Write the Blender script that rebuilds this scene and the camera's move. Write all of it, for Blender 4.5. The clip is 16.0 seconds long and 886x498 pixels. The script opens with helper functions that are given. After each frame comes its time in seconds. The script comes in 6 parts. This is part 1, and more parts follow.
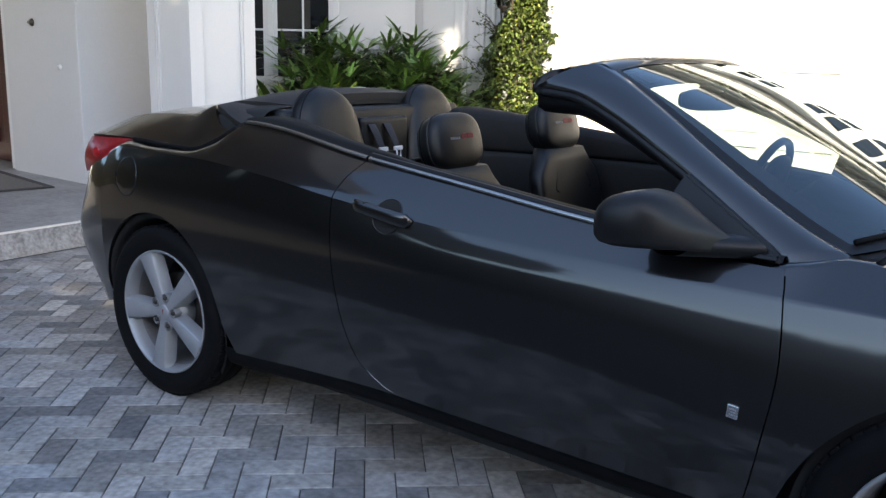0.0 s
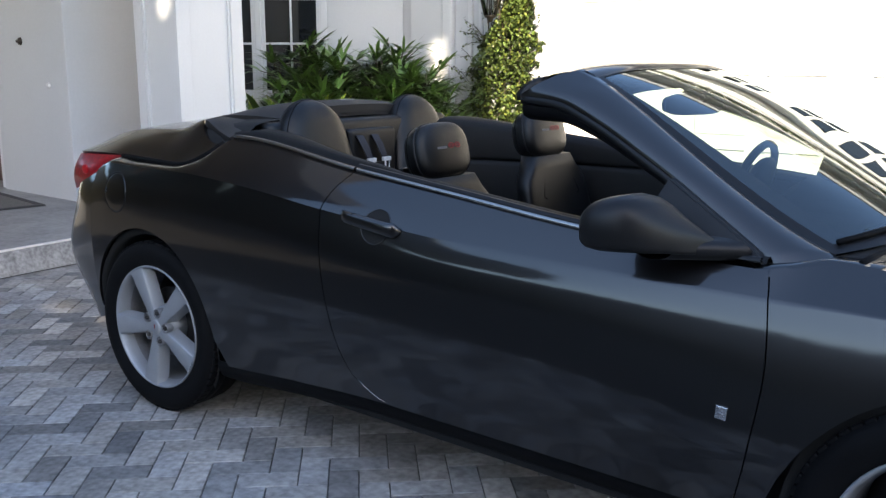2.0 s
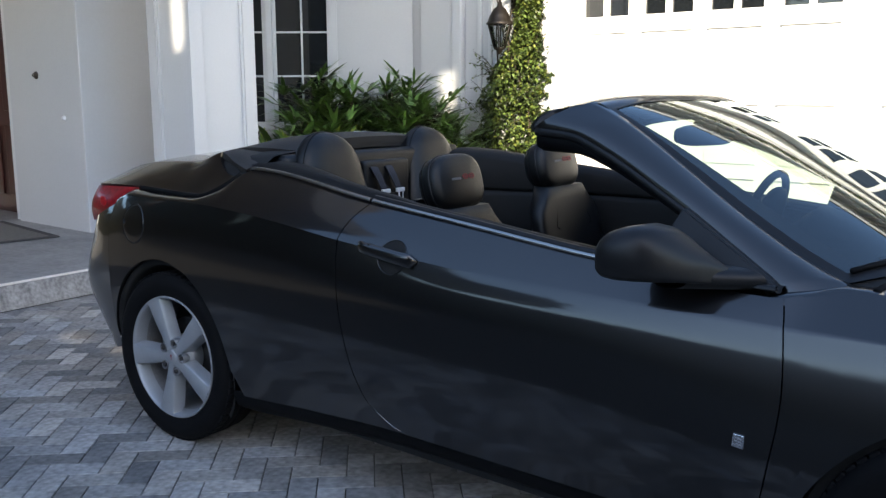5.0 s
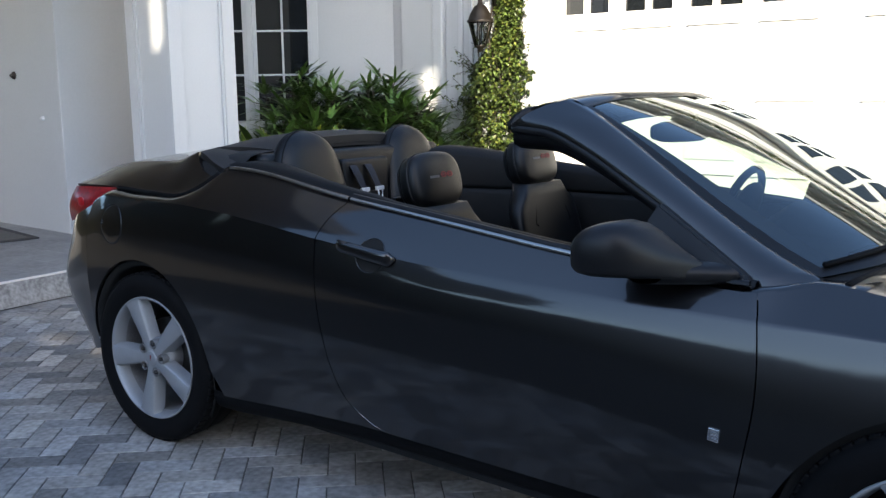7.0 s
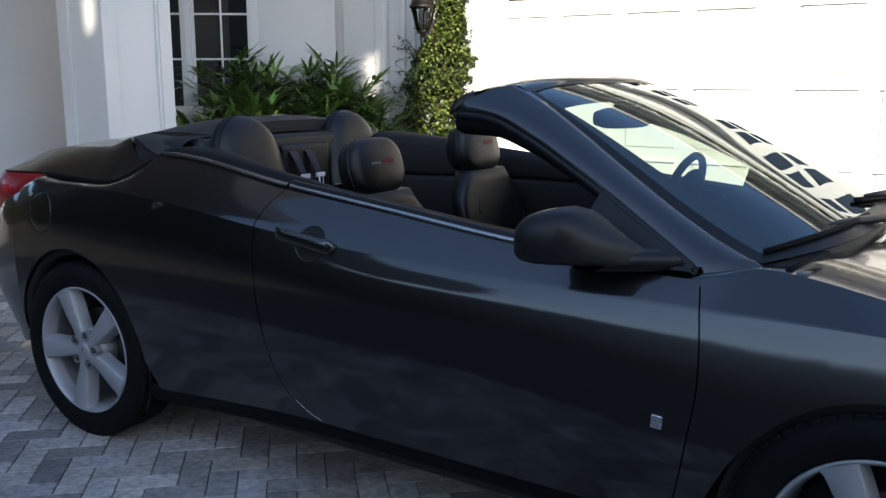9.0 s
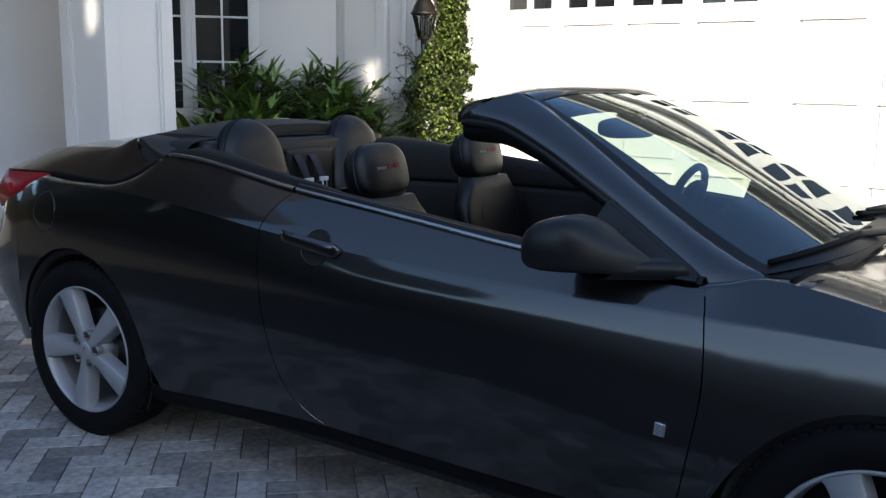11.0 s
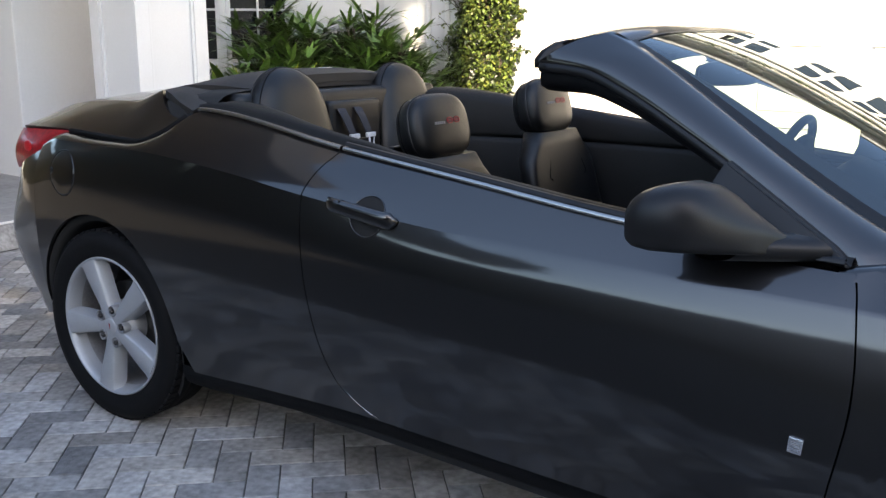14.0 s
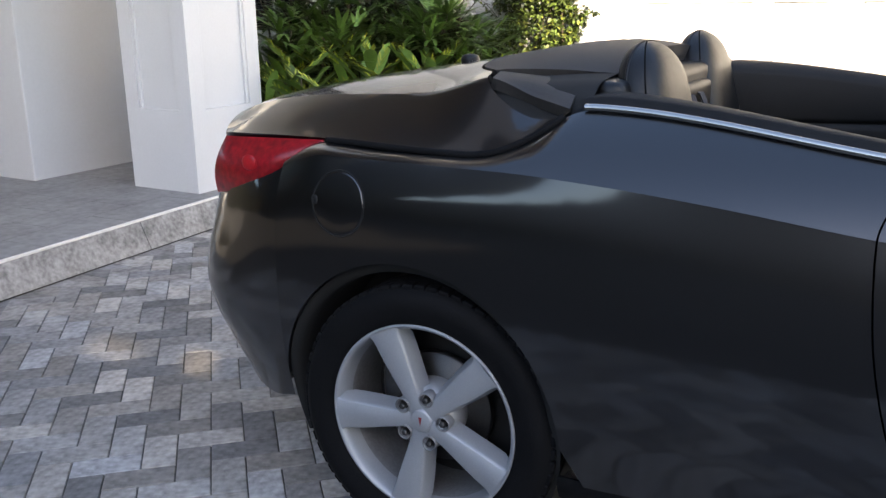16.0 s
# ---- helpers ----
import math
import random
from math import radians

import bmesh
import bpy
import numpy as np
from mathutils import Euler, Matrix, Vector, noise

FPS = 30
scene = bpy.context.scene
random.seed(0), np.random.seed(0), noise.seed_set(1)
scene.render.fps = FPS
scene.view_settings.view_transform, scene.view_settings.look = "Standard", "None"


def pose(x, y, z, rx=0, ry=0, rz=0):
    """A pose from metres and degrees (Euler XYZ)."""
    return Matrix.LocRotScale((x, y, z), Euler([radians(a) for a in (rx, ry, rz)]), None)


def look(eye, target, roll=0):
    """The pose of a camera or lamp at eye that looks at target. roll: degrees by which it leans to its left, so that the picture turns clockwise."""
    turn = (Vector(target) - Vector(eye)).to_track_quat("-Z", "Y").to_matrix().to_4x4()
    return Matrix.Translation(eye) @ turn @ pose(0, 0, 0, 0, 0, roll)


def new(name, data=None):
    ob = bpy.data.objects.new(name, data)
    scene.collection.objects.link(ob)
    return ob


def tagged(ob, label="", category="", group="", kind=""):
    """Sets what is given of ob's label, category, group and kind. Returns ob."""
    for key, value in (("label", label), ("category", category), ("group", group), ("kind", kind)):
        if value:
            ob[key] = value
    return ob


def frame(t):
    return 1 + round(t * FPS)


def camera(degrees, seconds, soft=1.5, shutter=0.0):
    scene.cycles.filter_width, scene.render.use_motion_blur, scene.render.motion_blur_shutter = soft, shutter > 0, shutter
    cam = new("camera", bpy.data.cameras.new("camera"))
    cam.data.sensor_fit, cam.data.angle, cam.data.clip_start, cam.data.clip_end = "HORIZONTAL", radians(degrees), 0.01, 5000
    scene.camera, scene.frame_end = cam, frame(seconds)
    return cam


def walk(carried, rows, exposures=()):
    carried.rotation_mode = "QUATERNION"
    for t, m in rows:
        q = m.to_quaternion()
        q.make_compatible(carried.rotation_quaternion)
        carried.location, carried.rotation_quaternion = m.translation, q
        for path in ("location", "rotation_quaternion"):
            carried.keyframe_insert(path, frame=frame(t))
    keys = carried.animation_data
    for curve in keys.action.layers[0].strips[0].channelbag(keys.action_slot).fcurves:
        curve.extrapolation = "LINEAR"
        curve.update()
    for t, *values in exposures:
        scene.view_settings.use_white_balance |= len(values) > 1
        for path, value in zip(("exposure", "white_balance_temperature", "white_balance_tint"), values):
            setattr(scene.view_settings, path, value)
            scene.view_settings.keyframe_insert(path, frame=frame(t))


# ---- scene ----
cam = camera(52.1, 16.0, 1.4)
PATH = [
    (0, (3.174, -2.944, 1.414), (1.937, -1.431, 0.989), 1.3),
    (0.5, (3.179, -2.963, 1.417), (1.936, -1.447, 1.019), 1.5),
    (1, (3.193, -2.951, 1.412), (1.964, -1.421, 1.027), 1.5),
    (1.5, (3.193, -2.965, 1.417), (1.948, -1.449, 1.026), 0.6),
    (2, (3.198, -2.945, 1.415), (1.968, -1.421, 1.011), 0.1),
    (2.5, (3.185, -2.937, 1.415), (1.962, -1.403, 1.023), 0.4),
    (3, (3.19, -2.962, 1.411), (1.987, -1.411, 1.028), 0.3),
    (3.5, (3.177, -2.958, 1.42), (1.985, -1.397, 1.039), -0.0),
    (4, (3.18, -2.985, 1.425), (1.927, -1.463, 1.088), -0.3),
    (6.5, (3.222, -2.984, 1.416), (1.977, -1.458, 1.07), -0.0),
    (7, (3.219, -2.975, 1.422), (1.994, -1.432, 1.078), -0.5),
    (7.5, (3.211, -2.957, 1.421), (2.008, -1.396, 1.08), -0.4),
    (8, (3.209, -2.951, 1.42), (2.028, -1.376, 1.069), -0.6),
    (8.5, (3.201, -2.931, 1.415), (2.062, -1.33, 1.046), -0.7),
    (11, (3.176, -2.972, 1.415), (2.064, -1.349, 1.057), 1.0),
    (11.5, (3.114, -2.905, 1.41), (1.972, -1.305, 1.042), 0.4),
    (12, (3.027, -2.748, 1.423), (1.823, -1.196, 1.046), -0.4),
    (12.5, (2.982, -2.638, 1.421), (1.734, -1.12, 1.047), -0.6),
    (13, (2.966, -2.605, 1.421), (1.722, -1.082, 1.053), -0.6),
    (13.5, (2.939, -2.595, 1.4), (1.719, -1.065, 0.985), -0.6),
    (14, (2.856, -2.683, 1.386), (1.693, -1.123, 0.923), 0.4),
    (14.5, (2.627, -2.923, 1.394), (1.509, -1.342, 0.893), 1.6),
    (15, (2.184, -2.939, 1.368), (1.019, -1.385, 0.89), 1.3),
    (15.5, (1.644, -2.84, 1.378), (0.565, -1.227, 0.895), 0.1),
    (16, (1.12, -2.666, 1.376), (0.145, -1.004, 0.841), -0.8),
]
EXPOSURES = [(0.0, 2.15, 7250, 12), (0.5, 2.30, 7200, 12), (1.0, 2.10, 7150, 12), (2.5, 2.20, 7100, 12), (3.5, 2.00, 6900, 10), (4.0, 1.90, 6900, 10), (6.5, 1.90, 6850, 10), (7.0, 1.92, 6800, 10), (8.0, 1.60, 6700, 10),
             (8.5, 1.55, 6650, 10), (11.0, 1.47, 6650, 10), (11.5, 1.35, 6700, 10), (12.0, 1.30, 6800, 11), (12.5, 1.85, 6950, 12), (13.0, 1.90, 7050, 12), (13.5, 1.97, 7300, 12), (14.0, 2.45, 7800, 13), (14.5, 2.90, 8100, 14), (15.0, 2.58, 8050, 14), (16.0, 2.40, 7700, 14)]
walk(cam, [(t, look(eye, target, roll)) for t, eye, target, roll in PATH], EXPOSURES)

# ---- world, sun ----
SUN_AZ, SUN_EL = radians(-50), radians(24)      # towards the sun: angle from +x, height
world = bpy.data.worlds.new("World")
scene.world = world
world.use_nodes = True
wn = world.node_tree.nodes
sky = wn.new("ShaderNodeTexSky")
sky.sky_type = "NISHITA"
sky.sun_disc = False
sky.sun_elevation = SUN_EL
sky.sun_rotation = math.pi / 2 - SUN_AZ
sky.air_density, sky.dust_density, sky.ozone_density = 1.0, 1.0, 3.0
world.node_tree.links.new(sky.outputs[0], wn["Background"].inputs[0])
wn["Background"].inputs[1].default_value = 0.15
sun_dir = Vector((math.cos(SUN_EL) * math.cos(SUN_AZ), math.cos(SUN_EL) * math.sin(SUN_AZ), math.sin(SUN_EL)))
sun_data = bpy.data.lights.new("sun", "SUN")
sun_data.energy, sun_data.angle, sun_data.color = 3.6, radians(0.3), (1.0, 0.9, 0.74)
sun = new("sun", sun_data)
sun.matrix_world = look(sun_dir * 30, (0, 0, 0))

# ---- materials ----
def material(name, base, rough=0.5, metal=0.0, coat=0.0, vary=0.12, scale=6.0, fine=60.0, bump=0.0, bump_scale=120.0, spec=0.5, island=0.0, objrand=0.0, coat_rough=0.03, coat_ior=1.53, other=None):
    """Principled surface with two scales of colour variation and a fine relief."""
    m = bpy.data.materials.new(name)
    m.use_nodes = True
    n, l = m.node_tree.nodes, m.node_tree.links
    b = n["Principled BSDF"]
    b.inputs["Roughness"].default_value = rough
    b.inputs["Metallic"].default_value = metal
    b.inputs["Coat Weight"].default_value = coat
    b.inputs["Coat Roughness"].default_value = coat_rough
    b.inputs["Coat IOR"].default_value = coat_ior
    b.inputs["Specular IOR Level"].default_value = spec
    tc = n.new("ShaderNodeTexCoord")
    big, small = n.new("ShaderNodeTexNoise"), n.new("ShaderNodeTexNoise")
    big.inputs["Scale"].default_value, small.inputs["Scale"].default_value = scale, fine
    big.inputs["Detail"].default_value = 5
    for t in (big, small):
        l.new(tc.outputs["Object"], t.inputs["Vector"])
    add = n.new("ShaderNodeMath")
    add.operation = "ADD"
    l.new(big.outputs[0], add.inputs[0])
    l.new(small.outputs[0], add.inputs[1])
    rng = n.new("ShaderNodeMapRange")
    rng.inputs["From Min"].default_value, rng.inputs["From Max"].default_value = 0.6, 1.4
    rng.inputs["To Min"].default_value, rng.inputs["To Max"].default_value = 1 - vary, 1 + vary
    l.new(add.outputs[0], rng.inputs["Value"])
    last = rng.outputs[0]
    if island or objrand:
        src = n.new("ShaderNodeNewGeometry").outputs["Random Per Island"] if island else n.new("ShaderNodeObjectInfo").outputs["Random"]
        r2 = n.new("ShaderNodeMapRange")
        k = island or objrand
        r2.inputs["To Min"].default_value, r2.inputs["To Max"].default_value = 1 - k, 1 + k
        l.new(src, r2.inputs["Value"])
        mu = n.new("ShaderNodeMath")
        mu.operation = "MULTIPLY"
        l.new(last, mu.inputs[0])
        l.new(r2.outputs[0], mu.inputs[1])
        last = mu.outputs[0]
    mix = n.new("ShaderNodeVectorMath")
    mix.operation = "SCALE"
    mix.inputs[0].default_value = base
    if other:                        # a second colour, by piece
        many, fr, blend = n.new("ShaderNodeMath"), n.new("ShaderNodeMath"), n.new("ShaderNodeMix")
        many.operation, fr.operation, blend.data_type = "MULTIPLY", "FRACT", "VECTOR"
        many.inputs[1].default_value = 7.31
        l.new(src, many.inputs[0])
        l.new(many.outputs[0], fr.inputs[0])
        l.new(fr.outputs[0], blend.inputs[0])
        blend.inputs[4].default_value, blend.inputs[5].default_value = base, other
        l.new(blend.outputs[1], mix.inputs[0])
    l.new(last, mix.inputs["Scale"])
    l.new(mix.outputs[0], b.inputs["Base Color"])
    if bump:
        bt = n.new("ShaderNodeTexNoise")
        bt.inputs["Scale"].default_value = bump_scale
        bt.inputs["Detail"].default_value = 4
        l.new(tc.outputs["Object"], bt.inputs["Vector"])
        bp = n.new("ShaderNodeBump")
        bp.inputs["Strength"].default_value = bump
        bp.inputs["Distance"].default_value = 0.004
        l.new(bt.outputs[0], bp.inputs["Height"])
        l.new(bp.outputs[0], b.inputs["Normal"])
    return m


def sheet_glass(name, tint, ior=1.62):
    """A thin pane: clear through, glossy by Fresnel."""
    m = bpy.data.materials.new(name)
    m.use_nodes = True
    n, l = m.node_tree.nodes, m.node_tree.links
    n.remove(n["Principled BSDF"])
    clear, gloss, mix, fr = n.new("ShaderNodeBsdfTransparent"), n.new("ShaderNodeBsdfGlossy"), n.new("ShaderNodeMixShader"), n.new("ShaderNodeFresnel")
    clear.inputs["Color"].default_value = (*tint, 1)
    gloss.inputs["Roughness"].default_value = 0.0
    gloss.inputs["Color"].default_value = (0.90, 0.98, 1.0, 1)
    fr.inputs["IOR"].default_value = ior
    l.new(fr.outputs[0], mix.inputs[0])
    l.new(clear.outputs[0], mix.inputs[1])
    l.new(gloss.outputs[0], mix.inputs[2])
    l.new(mix.outputs[0], n["Material Output"].inputs["Surface"])
    return m


PAINT = material("grey_car_paint", (0.031, 0.0286, 0.0286), 0.37, 1.0, 1.0, 0.04, 3, 900, coat_rough=0.075, coat_ior=1.58)
SATIN = material("black_satin_trim", (0.008, 0.008, 0.009), 0.40, 0, 0, 0.15, 8, 200, 0.06, 300, spec=0.28)
GRAIN = material("black_grained_plastic", (0.010, 0.0098, 0.010), 0.55, 0, 0, 0.2, 8, 200, 0.3, 260, spec=0.3)
RUBBER = material("tyre_rubber", (0.0045, 0.0045, 0.005), 0.7, 0, 0, 0.3, 10, 150, 0.2, 200, spec=0.10)
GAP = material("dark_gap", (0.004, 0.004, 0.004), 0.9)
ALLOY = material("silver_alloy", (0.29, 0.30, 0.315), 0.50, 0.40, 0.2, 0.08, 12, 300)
CHROME = material("chrome", (0.40, 0.38, 0.36), 0.26, 1.0, 0, 0.04, 20, 300)
STEEL = material("brake_steel", (0.06, 0.058, 0.057), 0.45, 0.8, 0, 0.25, 20, 200)
LEATHER = material("black_leather", (0.0046, 0.0046, 0.0051), 0.38, 0, 0, 0.3, 9, 180, 0.22, 420, spec=0.34)
FABRIC = material("black_webbing", (0.016, 0.018, 0.026), 0.75, 0, 0, 0.2, 30, 500, 0.4, 900)
COVER = material("black_matt_cover", (0.026, 0.0235, 0.022), 0.62, 0, 0, 0.2, 6, 120, 0.15, 300, spec=0.3)
TRIM = material("black_vinyl_trim", (0.0065, 0.0062, 0.0062), 0.62, 0, 0, 0.25, 9, 150, 0.25, 380, spec=0.22)
CARPET = material("black_carpet", (0.010, 0.010, 0.011), 0.95, 0, 0, 0.3, 20, 400)
TAIL = material("red_tail_lens", (0.22, 0.006, 0.010), 0.35, 0, 0.35, 0.6, 14, 60, spec=0.3)
TAIL_BRIGHT = material("bright_red_lens", (0.34, 0.012, 0.016), 0.3, 0, 0.0, 0.3, 20, 100, spec=0.3)
# darker copy of the alloy: shade inside the wheel put into colour
BARREL = material("shaded_wheel_alloy", (0.20, 0.20, 0.205), 0.55, 0.5, 0, 0.2, 12, 120)
STITCH = material("dark_thread", (0.004, 0.004, 0.004), 0.8, spec=0.1)
BUCKLE = material("bright_buckle", (0.62, 0.62, 0.62), 0.35, 0.2)
PALE = material("pale_label", (0.42, 0.41, 0.39), 0.6)
RED = material("red_stitching", (0.20, 0.010, 0.016), 0.6)
GREYTXT = material("grey_stitching", (0.15, 0.15, 0.16), 0.6)
BADGE = material("badge_silver", (0.6, 0.6, 0.62), 0.25, 0.9)
# whites lowered to the tone of the shaded walls
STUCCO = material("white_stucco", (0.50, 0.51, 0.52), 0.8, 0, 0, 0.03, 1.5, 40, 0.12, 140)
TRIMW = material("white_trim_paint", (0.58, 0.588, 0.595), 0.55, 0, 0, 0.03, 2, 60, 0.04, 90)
# brighter white for the sunlit garage front: sun put into the colour
SUNW = material("sunlit_garage_white", (0.82, 0.81, 0.78), 0.5, 0, 0, 0.03, 2, 50, 0.04, 90)
WOODDARK = material("dark_red_door_paint", (0.045, 0.012, 0.011), 0.35, 0, 0.3, 0.25, 3, 70, 0.1, 60)
BRONZE = material("bronze_lantern", (0.035, 0.028, 0.022), 0.45, 0.6, 0, 0.3, 15, 120)
PORCH = material("grey_porch_tile", (0.225, 0.222, 0.22), 0.45, 0, 0, 0.35, 4, 22, 0.05, 60)
PAVER = material("grey_paver", (0.222, 0.220, 0.220), 0.85, 0, 0, 0.5, 9, 34, 0.30, 130, objrand=0.46, other=(0.290, 0.268, 0.242))
PAVER_FAR = material("grey_paver_field", (0.222, 0.220, 0.220), 0.85, 0, 0, 0.5, 9, 34, 0.30, 130, island=0.46, other=(0.290, 0.268, 0.242))
SAND = material("joint_sand", (0.07, 0.066, 0.06), 0.95, 0, 0, 0.3, 5, 80, 0.4, 200)
KERB = material("grey_kerb_stone", (0.25, 0.242, 0.235), 0.75, 0, 0, 0.6, 7, 40, 0.3, 80)
EDGE = material("pale_edge_strip", (0.75, 0.72, 0.68), 0.6)
MAT_MID = material("grey_mat_pile", (0.13, 0.12, 0.108), 0.95, 0, 0, 0.3, 30, 200, 0.6, 200)
MAT = material("brown_door_mat", (0.05, 0.046, 0.045), 0.95, 0, 0, 0.3, 30, 200, 0.6, 200)
LEAF = material("shrub_leaf", (0.085, 0.155, 0.034), 0.32, 0, 0, 0.3, 3, 40, island=0.55)
LEAF_Y = material("yellow_leaf", (0.34, 0.38, 0.05), 0.4, 0, 0, 0.3, 3, 40, island=0.4)
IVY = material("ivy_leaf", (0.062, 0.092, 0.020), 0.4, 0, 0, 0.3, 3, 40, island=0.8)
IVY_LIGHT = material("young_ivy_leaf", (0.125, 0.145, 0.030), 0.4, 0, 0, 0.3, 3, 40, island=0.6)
# for leaves deep in the vine: depth shade put into a darker green
IVY_DARK = material("shaded_ivy_leaf", (0.022, 0.036, 0.010), 0.5, 0, 0, 0.3, 3, 40, island=0.5)
STEM = material("brown_stem", (0.06, 0.045, 0.03), 0.8, 0, 0, 0.3, 8, 60)
SOIL = material("dark_soil", (0.03, 0.024, 0.018), 0.95, 0, 0, 0.4, 6, 60, 0.6, 50)
WINGLASS = material("dark_window_glass", (0.010, 0.012, 0.014), 0.03, 0, 0, 0.1, 2, 10, spec=0.8)
WINDSHIELD = sheet_glass("windshield_glass", (0.40, 0.49, 0.42), 2.0)
CLEAR = sheet_glass("lantern_glass", (0.85, 0.85, 0.80))
ROOF = material("brown_roof_tile", (0.062, 0.056, 0.052), 0.8, 0, 0, 0.3, 4, 40)
# kept dark so that unseen walls mirror nearly black in the car
UNSEEN_WALL = material("unseen_wall_brown", (0.08, 0.075, 0.07), 0.85, 0, 0, 0.2, 1.2, 30, 0.2, 60)
CEILING = material("stained_ceiling_boards", (0.24, 0.205, 0.172), 0.6, 0, 0, 0.2, 2, 40, 0.1, 60)
TREE_LEAF = material("tree_leaf", (0.040, 0.050, 0.020), 0.5, 0, 0, 0.3, 2, 20, island=0.5)
ASPHALT = material("dark_asphalt", (0.046, 0.045, 0.044), 0.9, 0, 0, 0.3, 1.5, 60, 0.2, 90)


# ---- building blocks ----
def pch(*pts):
    """A monotone smooth curve through (t, value) pairs."""
    xs, ys = np.array([p[0] for p in pts], float), np.array([p[1] for p in pts], float)
    h = np.diff(xs)
    d = np.diff(ys) / h
    m = np.zeros(len(xs))
    m[0], m[-1] = d[0], d[-1]
    for i in range(1, len(xs) - 1):
        if d[i - 1] * d[i] > 0:
            w1, w2 = 2 * h[i] + h[i - 1], h[i] + 2 * h[i - 1]
            m[i] = (w1 + w2) / (w1 / d[i - 1] + w2 / d[i])

    def f(x):
        x = min(max(x, xs[0]), xs[-1])
        i = min(int(np.searchsorted(xs, x, "right")) - 1, len(xs) - 2)
        t = (x - xs[i]) / h[i]
        return float((2 * t**3 - 3 * t**2 + 1) * ys[i] + (t**3 - 2 * t**2 + t) * h[i] * m[i] + (3 * t**2 - 2 * t**3) * ys[i + 1] + (t**3 - t**2) * h[i] * m[i + 1])
    return f


def lerp(a, b, t):
    return a + (b - a) * t


def smooth(a, b, x):
    t = min(max((x - a) / (b - a), 0), 1)
    return t * t * (3 - 2 * t)


def thing(name, label="", category="", group="", kind="", at=(0, 0, 0), turn=0):
    ob = new(name)
    ob.matrix_basis = pose(*at, 0, 0, turn)
    return tagged(ob, label, category, group, kind)


def part(name, bm, mat, parent=None, label="", shade=True):
    """Link a bmesh as one mesh object under a thing or part."""
    me = bpy.data.meshes.new(name)
    bm.normal_update()
    bm.to_mesh(me)
    bm.free()
    for p in me.polygons:
        p.use_smooth = shade
    for mt in (mat if isinstance(mat, (list, tuple)) else [mat]):
        me.materials.append(mt)
    ob = new(name, me)
    if parent is not None:
        ob.parent = parent
    return tagged(ob, label)


def box(bm, x0, x1, y0, y1, z0, z1, bevel=0.0, segs=2, m=None):
    v = [bm.verts.new((x, y, z)) for x in (x0, x1) for y in (y0, y1) for z in (z0, z1)]
    fs = [bm.faces.new([v[i] for i in q]) for q in ((0, 1, 3, 2), (4, 6, 7, 5), (0, 4, 5, 1), (2, 3, 7, 6), (0, 2, 6, 4), (1, 5, 7, 3))]
    if bevel:
        es = list({e for f in fs for e in f.edges})
        r = bmesh.ops.bevel(bm, geom=es, offset=bevel, segments=segs, profile=0.6, affect="EDGES")
        v = list({w for f in r["faces"] for w in f.verts} | {w for w in v if w.is_valid})
    if m is not None:
        bmesh.ops.transform(bm, matrix=m, verts=v)
    return v


def boxpart(name, mat, parent, x0, x1, y0, y1, z0, z1, bevel=0.0, label="", m=None, segs=2):
    bm = bmesh.new()
    box(bm, x0, x1, y0, y1, z0, z1, bevel, segs, m)
    return part(name, bm, mat, parent, label, shade=False)


def grid_bm(rows, flip=False, lip=0.0, closed=False):
    """A surface through rows of points; lip turns its rim inwards."""
    bm = bmesh.new()
    vs = [[bm.verts.new(p) for p in r] for r in rows]
    n = len(rows[0])
    for a, b in zip(vs, vs[1:]):
        for j in range(n if closed else n - 1):
            k = (j + 1) % n
            q = [a[j], a[k], b[k], b[j]]
            bm.faces.new(q[::-1] if flip else q)
    if lip:
        bm.normal_update()
        nor = {v: v.normal.copy() for v in bm.verts}
        edges = [e for e in bm.edges if e.is_boundary]
        for e in edges:
            e.smooth = False
        r = bmesh.ops.extrude_edge_only(bm, edges=edges)
        fresh = [v for v in r["geom"] if isinstance(v, bmesh.types.BMVert)]
        for v in fresh:
            o = next(w for e in v.link_edges for w in e.verts if w not in fresh)
            v.co -= nor[o] * lip
    return bm


def tube(bm, pts, r, n=8, caps=True):
    """A round bar along points; r may be a list."""
    pts = [Vector(p) for p in pts]
    rs = r if isinstance(r, (list, tuple)) else [r] * len(pts)
    rings = []
    for i, p in enumerate(pts):
        d = (pts[min(i + 1, len(pts) - 1)] - pts[max(i - 1, 0)]).normalized()
        u = d.cross(Vector((0, 0, 1)))
        u = (d.cross(Vector((0, 1, 0))) if u.length < 0.05 else u).normalized()
        w = d.cross(u)
        rings.append([bm.verts.new(p + (u * math.cos(6.2832 * k / n) + w * math.sin(6.2832 * k / n)) * rs[i]) for k in range(n)])
    for a, b in zip(rings, rings[1:]):
        for k in range(n):
            bm.faces.new((a[k], a[(k + 1) % n], b[(k + 1) % n], b[k]))
    if caps:
        bm.faces.new(rings[0][::-1])
        bm.faces.new(rings[-1])


def lathe(bm, prof, n=48, axis="y"):
    """Spin (radius, height) pairs round an axis."""
    rings = []
    for r, h in prof:
        ring = []
        for k in range(n):
            c, s = math.cos(6.28318 * k / n) * r, math.sin(6.28318 * k / n) * r
            ring.append(bm.verts.new((c, h, s) if axis == "y" else (c, s, h)))
        rings.append(ring)
    for a, b in zip(rings, rings[1:]):
        for k in range(n):
            bm.faces.new((a[k], a[(k + 1) % n], b[(k + 1) % n], b[k]))
    return rings


